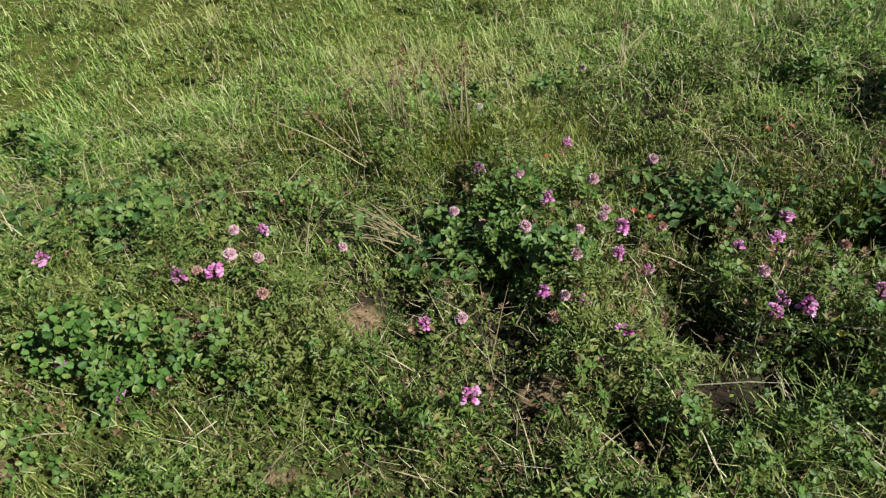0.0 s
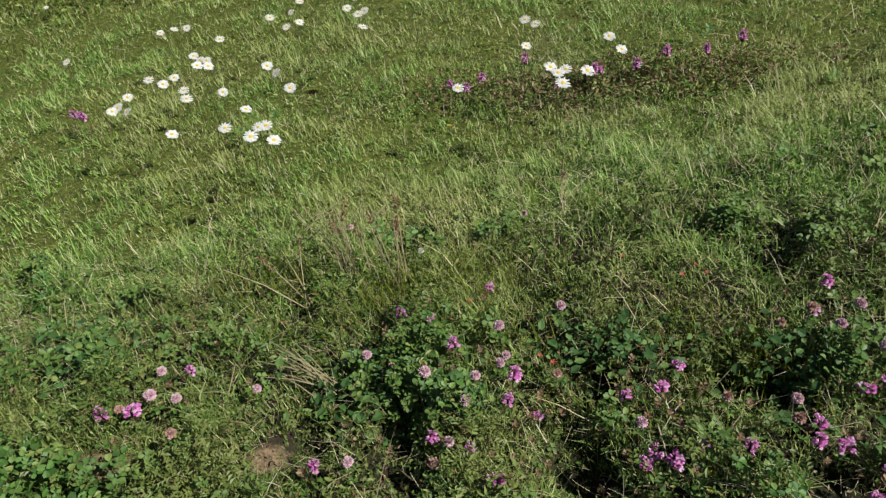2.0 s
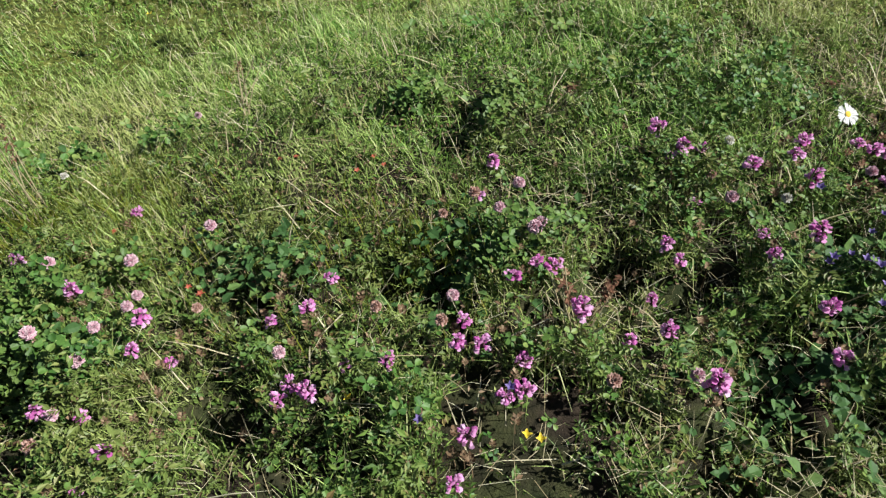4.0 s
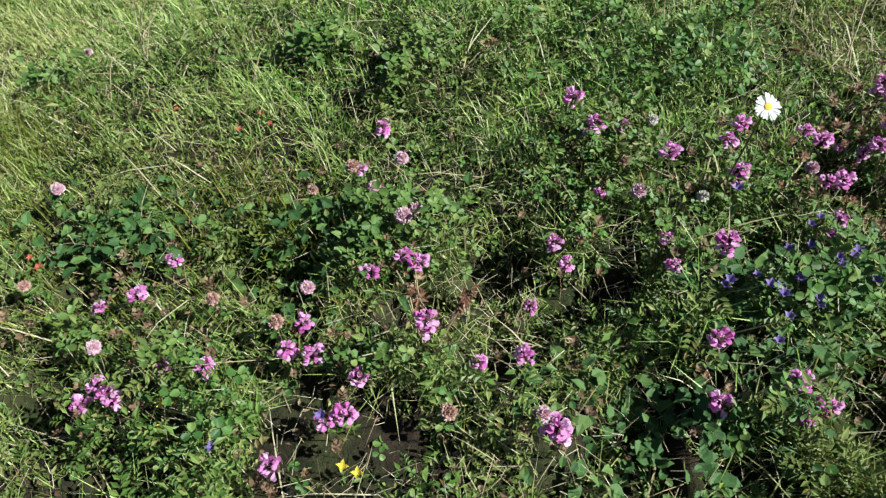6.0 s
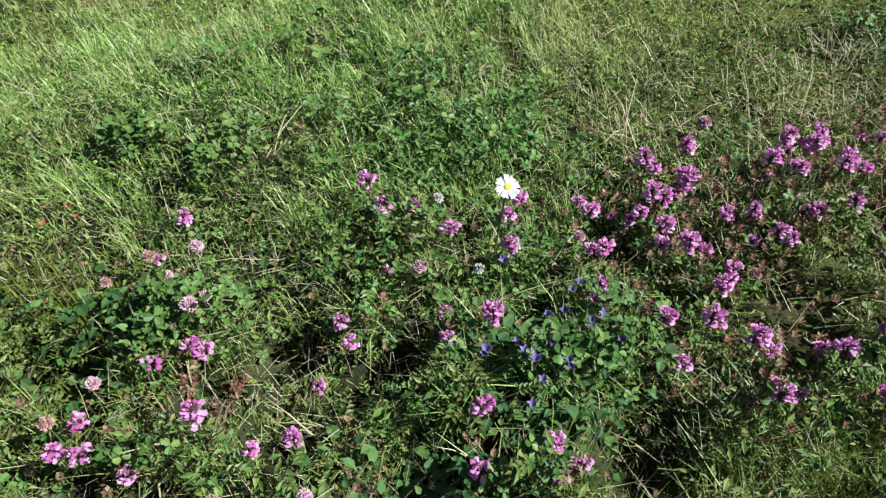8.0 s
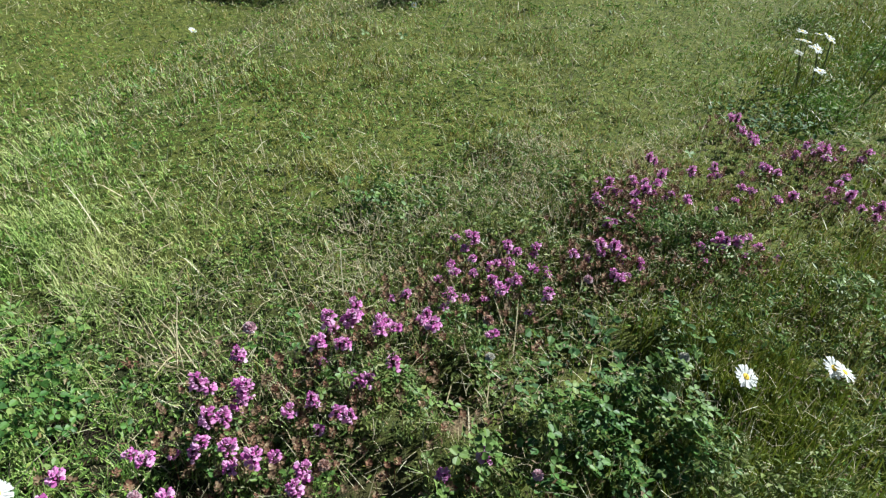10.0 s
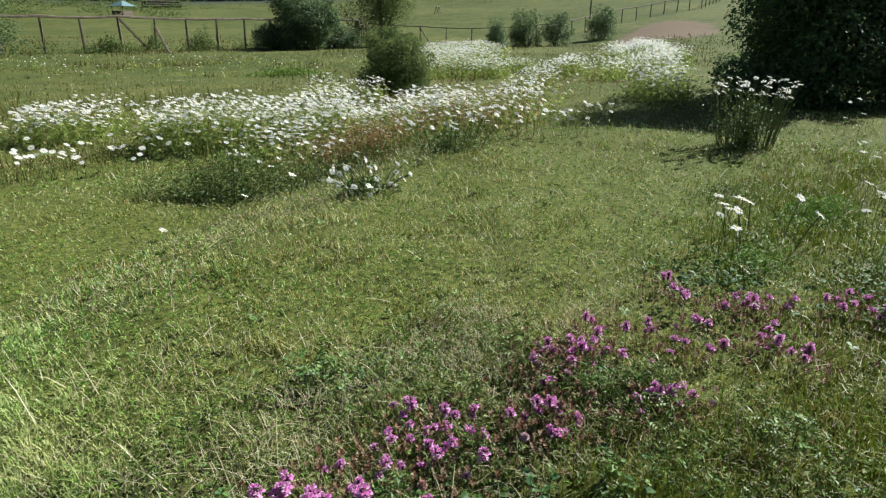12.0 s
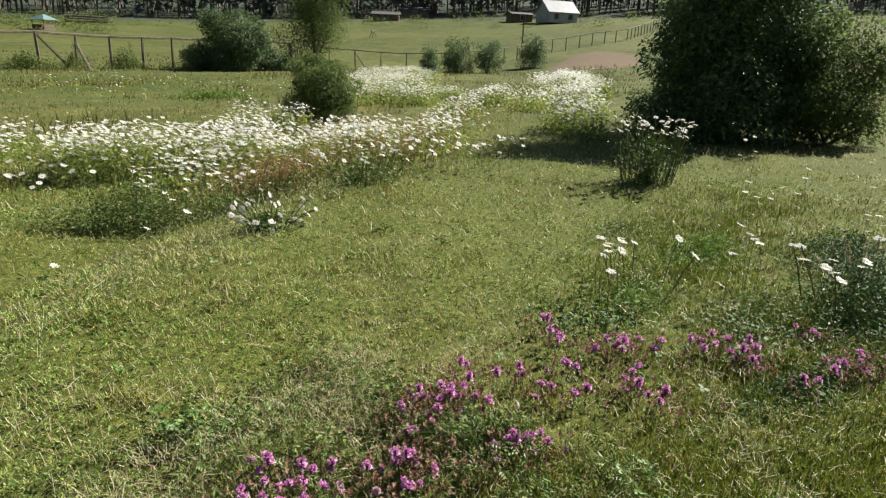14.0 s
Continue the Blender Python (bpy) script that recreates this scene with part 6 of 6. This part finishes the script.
# ---- fence ----
def make_fence(points, spacing, tall, braces, label, seed, mid_rail):
    """Posts, a top rail and wires along the points. braces: post number: metres along the fence, metres towards the meadow, height on the post."""
    r = random.Random(seed)
    thing = new("fence")
    legs = [Vector(p) for p in points]
    spots = []
    for a, b in zip(legs, legs[1:]):
        n = max(1, round((b - a).length / spacing))
        spots += [a.lerp(b, k / n) for k in range(n)]
    spots.append(legs[-1])
    tops = []
    for k, p in enumerate(spots):
        z = float(height(p.x, p.y))
        h = tall * r.uniform(0.97, 1.03)
        tip = Vector((p.x + r.uniform(-0.06, 0.06), p.y + r.uniform(-0.05, 0.05), z + h))
        tops.append(tip)
        part("post", from_bm("fence_post", tube([(p.x, p.y, z - 0.2), ((p.x + tip.x) / 2 + r.uniform(-0.02, 0.02), (p.y + tip.y) / 2, z + h / 2), tip], [0.066, 0.06, 0.052], 6), WEATHERED), thing)
        if k in braces:
            along, out, up = braces[k]
            q = spots[k + 1]
            way = (q - p).normalized() * along + Vector((-p.x, -p.y, 0)).normalized() * out
            foot = (p.x + way.x, p.y + way.y, float(height(p.x + way.x, p.y + way.y)) - 0.1)
            part("brace", from_bm("fence_brace", tube([(tip.x, tip.y, z + h * up), foot], [0.055, 0.06], 5), WEATHERED), thing)
    for a, b in zip(tops, tops[1:]):
        part("rail", from_bm("fence_rail", tube([a - Vector((0, 0, 0.03)), (a + b) / 2 - Vector((0, 0, 0.05)), b - Vector((0, 0, 0.03))], [0.056, 0.05, 0.054], 5), WEATHERED), thing)
        for f in mid_rail:
            drop = Vector((0, 0, tall * (1 - f)))
            part("wire", from_bm("fence_wire", tube([a - drop, (a + b) / 2 - drop - Vector((0, 0, 0.02)), b - drop], [0.006, 0.006, 0.006], 4), WEATHERED), thing)
    return tagged(thing, label, "fence")


make_fence([(8.67, 30.6, 0), (27.43, 32.45, 0)], 1.571, 1.46, {3: (1.35, 0.1, 0.97), 4: (0.7, 2.4, 0.72), 8: (1.2, 0.1, 0.9)}, "weathered wooden post and rail fence with slanting braces", 1, (0.35, 0.7))
make_fence([(27.9, 33.0, 0), (34.0, 41.0, 0), (42.2, 49.6, 0), (50.0, 44.0, 0), (58.0, 40.0, 0), (71.0, 40.7, 0), (86.4, 38.8, 0), (112.0, 45.0, 0)], 2.4, 1.5, {11: (1.0, 0.2, 0.9), 17: (1.0, 0.2, 0.9)}, "weathered wooden fence running across the far pasture", 2, (0.5,))

# ---- far buildings ----
def slab(name, size, at, material, parent, turn=0.0, label="", bevel=0.0):
    return part(name, from_bm(name, block(bmesh.new(), size, at, turn, bevel), material), parent, label)


def gable_roof(name, wide, deep, rise, z, over, thick, material, parent):
    bm = bmesh.new()
    for side in (-1, 1):
        a = [Vector((side * (wide / 2 + over), -deep / 2 - over, z - over * rise / (wide / 2))), Vector((side * (wide / 2 + over), deep / 2 + over, z - over * rise / (wide / 2))), Vector((0, deep / 2 + over, z + rise)), Vector((0, -deep / 2 - over, z + rise))]
        low = [bm.verts.new(p) for p in a]
        up = [bm.verts.new(p + Vector((0, 0, thick))) for p in a]
        bm.faces.new(low), bm.faces.new(up)
        for k in range(4):
            bm.faces.new((low[k], low[(k + 1) % 4], up[(k + 1) % 4], up[k]))
    return part(name, from_bm(name, bm, material), parent)


def make_house(x, y, turn, wide, deep, wall_tall, rise, wall, roof, label, windows=2):
    thing = new("house")
    thing.matrix_basis = Matrix.Translation((x, y, float(height(x, y)) - 0.1)) @ Matrix.Rotation(radians(turn), 4, "Z")
    bm = block(bmesh.new(), (wide, deep, wall_tall), (0, 0, wall_tall / 2))
    gable = []
    for s in (-1, 1):
        gable.append([bm.verts.new(p) for p in ((-wide / 2, s * deep / 2, wall_tall), (wide / 2, s * deep / 2, wall_tall), (0, s * deep / 2, wall_tall + rise))])
        bm.faces.new(gable[-1])
    part("wall", from_bm("house_wall", bm, wall), thing)
    gable_roof("roof", wide, deep, rise, wall_tall, 0.35, 0.12, roof, thing)
    for s in (-1, 1):
        for k in range(windows):
            wy = (k + 0.5) / windows * deep - deep / 2
            w = slab("window", (0.12, 1.1, 1.1), (s * (wide / 2 + 0.03), wy, wall_tall * 0.55), PALE_WALL, thing)
            slab("pane", (0.05, 0.9, 0.9), (s * (wide / 2 + 0.09), wy, wall_tall * 0.55), DARK_PANE, w)
    d = slab("door", (0.95, 0.1, 2.0), (wide * 0.2, -deep / 2 - 0.03, 1.05), TIMBER, thing)
    w = slab("window", (1.1, 0.12, 1.1), (-wide * 0.22, -deep / 2 - 0.03, wall_tall * 0.55), PALE_WALL, thing)
    slab("pane", (0.9, 0.05, 0.9), (-wide * 0.22, -deep / 2 - 0.09, wall_tall * 0.55), DARK_PANE, w)
    return tagged(thing, label, "house")


make_house(118.0, 68.0, 62.0, 4.9, 6.0, 2.0, 1.9, PALE_WALL, GREY_ROOF, "small pale house with a steep grey roof")
make_house(116.0, 75.0, 60.0, 3.0, 4.2, 1.4, 0.35, TIMBER, DARK_ROOF, "low shed with a flat dark roof", 1)
make_house(103.0, 98.0, 40.0, 3.6, 5.0, 1.2, 0.5, TIMBER, DARK_ROOF, "low brown timber shed below the woods", 1)
make_house(118.0, 104.0, 45.0, 5.0, 6.0, 1.6, 0.6, TIMBER, DARK_ROOF, "brown timber shed with a dark roof", 1)
make_house(131.0, 112.0, 35.0, 6.0, 6.0, 2.2, 1.2, TIMBER, TIMBER, "brown log cabin at the edge of the woods", 2)


def make_pavilion(x, y):
    thing = new("pavilion")
    thing.matrix_basis = Matrix.Translation((x, y, float(height(x, y)) - 0.05)) @ Matrix.Rotation(0.4, 4, "Z") @ Matrix.Scale(0.72, 4)
    slab("floor", (2.8, 2.8, 0.15), (0, 0, 0.08), TIMBER, thing)
    for sx in (-1.25, 1.25):
        for sy in (-1.25, 1.25):
            part("post", from_bm("pavilion_post", tube([(sx, sy, 0.1), (sx, sy, 1.75)], [0.07, 0.07], 6), TIMBER), thing)
    for k, (w, at) in enumerate((((2.4, 0.05, 0.8), (0, -1.25, 0.55)), ((2.4, 0.05, 0.8), (0, 1.25, 0.55)), ((0.05, 2.4, 0.8), (1.25, 0, 0.55)))):
        slab("panel", w, at, WEATHERED, thing)
    bm = bmesh.new()
    bmesh.ops.create_cone(bm, cap_ends=True, segments=4, radius1=2.35, radius2=0.3, depth=0.9, matrix=Matrix.Translation((0, 0, 2.2)) @ Matrix.Rotation(math.pi / 4, 4, "Z"))
    part("roof", from_bm("pavilion_roof", bm, TEAL_ROOF), thing, "faded teal roof")
    tagged(thing, "small open hut with a faded teal roof", "pavilion")


make_pavilion(38.2, 95.0)


def make_log_pile(x, y, turn, label, seed, length, material):
    r = random.Random(seed)
    thing = new("log_pile")
    thing.matrix_basis = Matrix.Translation((x, y, float(height(x, y)))) @ Matrix.Rotation(radians(turn), 4, "Z")
    for row in range(3):
        for k in range(5 - row):
            yy = (k - (4 - row) / 2) * 0.42
            part("log", from_bm("log", tube([(-length / 2 + r.uniform(-0.4, 0.4), yy, 0.2 + 0.36 * row), (length / 2 + r.uniform(-0.4, 0.4), yy, 0.2 + 0.36 * row)], [0.2, 0.17], 7), material), thing)
    tagged(thing, label, "logs")


make_log_pile(55.0, 121.0, -15.0, "stacked dark logs on the slope below the woods", 1, 6.0, BARK)
make_log_pile(92.0, 104.0, -40.0, "pale sawn logs on the slope below the woods", 2, 7.0, TIMBER)


def make_trestle(x, y):
    thing = new("trestle")
    thing.matrix_basis = Matrix.Translation((x, y, float(height(x, y)))) @ Matrix.Rotation(0.6, 4, "Z")
    slab("beam", (2.2, 0.14, 0.12), (0, 0, 0.95), WEATHERED, thing)
    for sx in (-0.9, 0.9):
        for sy in (-0.35, 0.35):
            part("leg", from_bm("trestle_leg", tube([(sx, 0, 0.95), (sx, sy, -0.05)], [0.05, 0.05], 5), WEATHERED), thing)
    tagged(thing, "wooden trestle standing alone on the pasture", "trestle")


make_trestle(72.5, 71.0)


def make_pole(x, y, tall):
    thing = new("pole")
    thing.location = (x, y, float(height(x, y)))
    part("shaft", from_bm("pole_shaft", tube([(0, 0, -0.3), (0.04, 0, tall * 0.5), (0, 0.03, tall)], [0.1, 0.09, 0.07], 7), WEATHERED), thing)
    tagged(thing, "thin weathered wooden pole standing on the far pasture", "pole")


make_pole(74.4, 47.0, 3.8)


# ---- far woods ----
def build_woods():
    g = np.random.RandomState(21)
    crowns, trunks = [], []
    for k in range(950):
        az = radians(g.uniform(-28, 98))
        far = 158 + 55 * g.rand() ** 1.4
        x, y = far * math.cos(az), far * math.sin(az)
        z, tall = float(height(x, y)), g.uniform(11, 18)
        first, many = g.uniform(1.0, 5.0), 56
        f = g.rand(many) ** 1.3
        a, reach = g.rand(many) * 6.283, ((1 - f) * tall * 0.15 + 0.25) * g.uniform(0.3, 1.0, many)
        at = np.stack([x + reach * np.cos(a), y + reach * np.sin(a), z + first + (tall - first) * f], 1)
        v, t = strew(DIAMOND_V * np.array([1.5, 1, 1]), DIAMOND_T, at, turns(a - 1.57 + g.randn(many) * 0.4, -0.3 - 0.5 * g.rand(many), g.rand(many) * 6.283), 0.9 + 1.2 * g.rand(many) * (1.1 - f))
        crowns.append((v, t))
        w = g.uniform(0.13, 0.26)
        ring = [(x + w * math.cos(a), y + w * math.sin(a), z + h) for h in (-0.3, tall * 0.6) for a in (0, 2.09, 4.19)]
        trunks.append((np.array(ring), np.array([(0, 1, 4), (0, 4, 3), (1, 2, 5), (1, 5, 4), (2, 0, 3), (2, 3, 5)])))
    v, t, s = joined(*crowns)
    # the haze over the woods is part of the FOREST colour
    stuff("conifer_woods", v, t, [FOREST], "dark conifer woods along the far slope", "woods")
    v, t, s = joined(*trunks)
    stuff("conifer_trunks", v, t, [WEATHERED], "straight brown trunks of the far conifers", "woods")

    # scrub on the slope below the woods and along the fence
    pieces = []
    for k in range(365):
        if k < 250:
            az, far = radians(g.uniform(-10, 95)), g.uniform(122, 158)
            x, y, size = far * math.cos(az), far * math.sin(az), g.uniform(0.5, 1.7)
        elif k < 320:
            az, far = radians(g.uniform(64, 76)), g.uniform(96, 150)
            x, y, size = far * math.cos(az), far * math.sin(az), g.uniform(0.7, 2.0)
        else:
            f = g.rand()
            x, y, size = 8.6 + 19 * f + g.normal(0, 0.2), 30.2 + 1.9 * f + g.normal(0, 0.3), g.uniform(0.25, 0.55)
        n = 70
        way = g.randn(n, 3)
        way /= np.linalg.norm(way, axis=1)[:, None]
        place = np.array([x, y, float(height(x, y)) + size * 0.3]) + way * size * (0.4 + 0.6 * g.rand(n))[:, None] * np.array([1.3, 1.3, 0.7])
        place[:, 2] = np.maximum(place[:, 2], float(height(x, y)))
        pieces.append(strew(DIAMOND_V, DIAMOND_T, place, turns(g.rand(n) * 6.283, g.rand(n) * 1.4, g.rand(n) * 6.283), size * (0.12 + 0.16 * g.rand(n))))
    v, t, s = joined(*pieces)
    stuff("scrub", v, t, [SHRUB_LEAF], "low olive scrub on the slope and along the fence", "scrub")


build_woods()
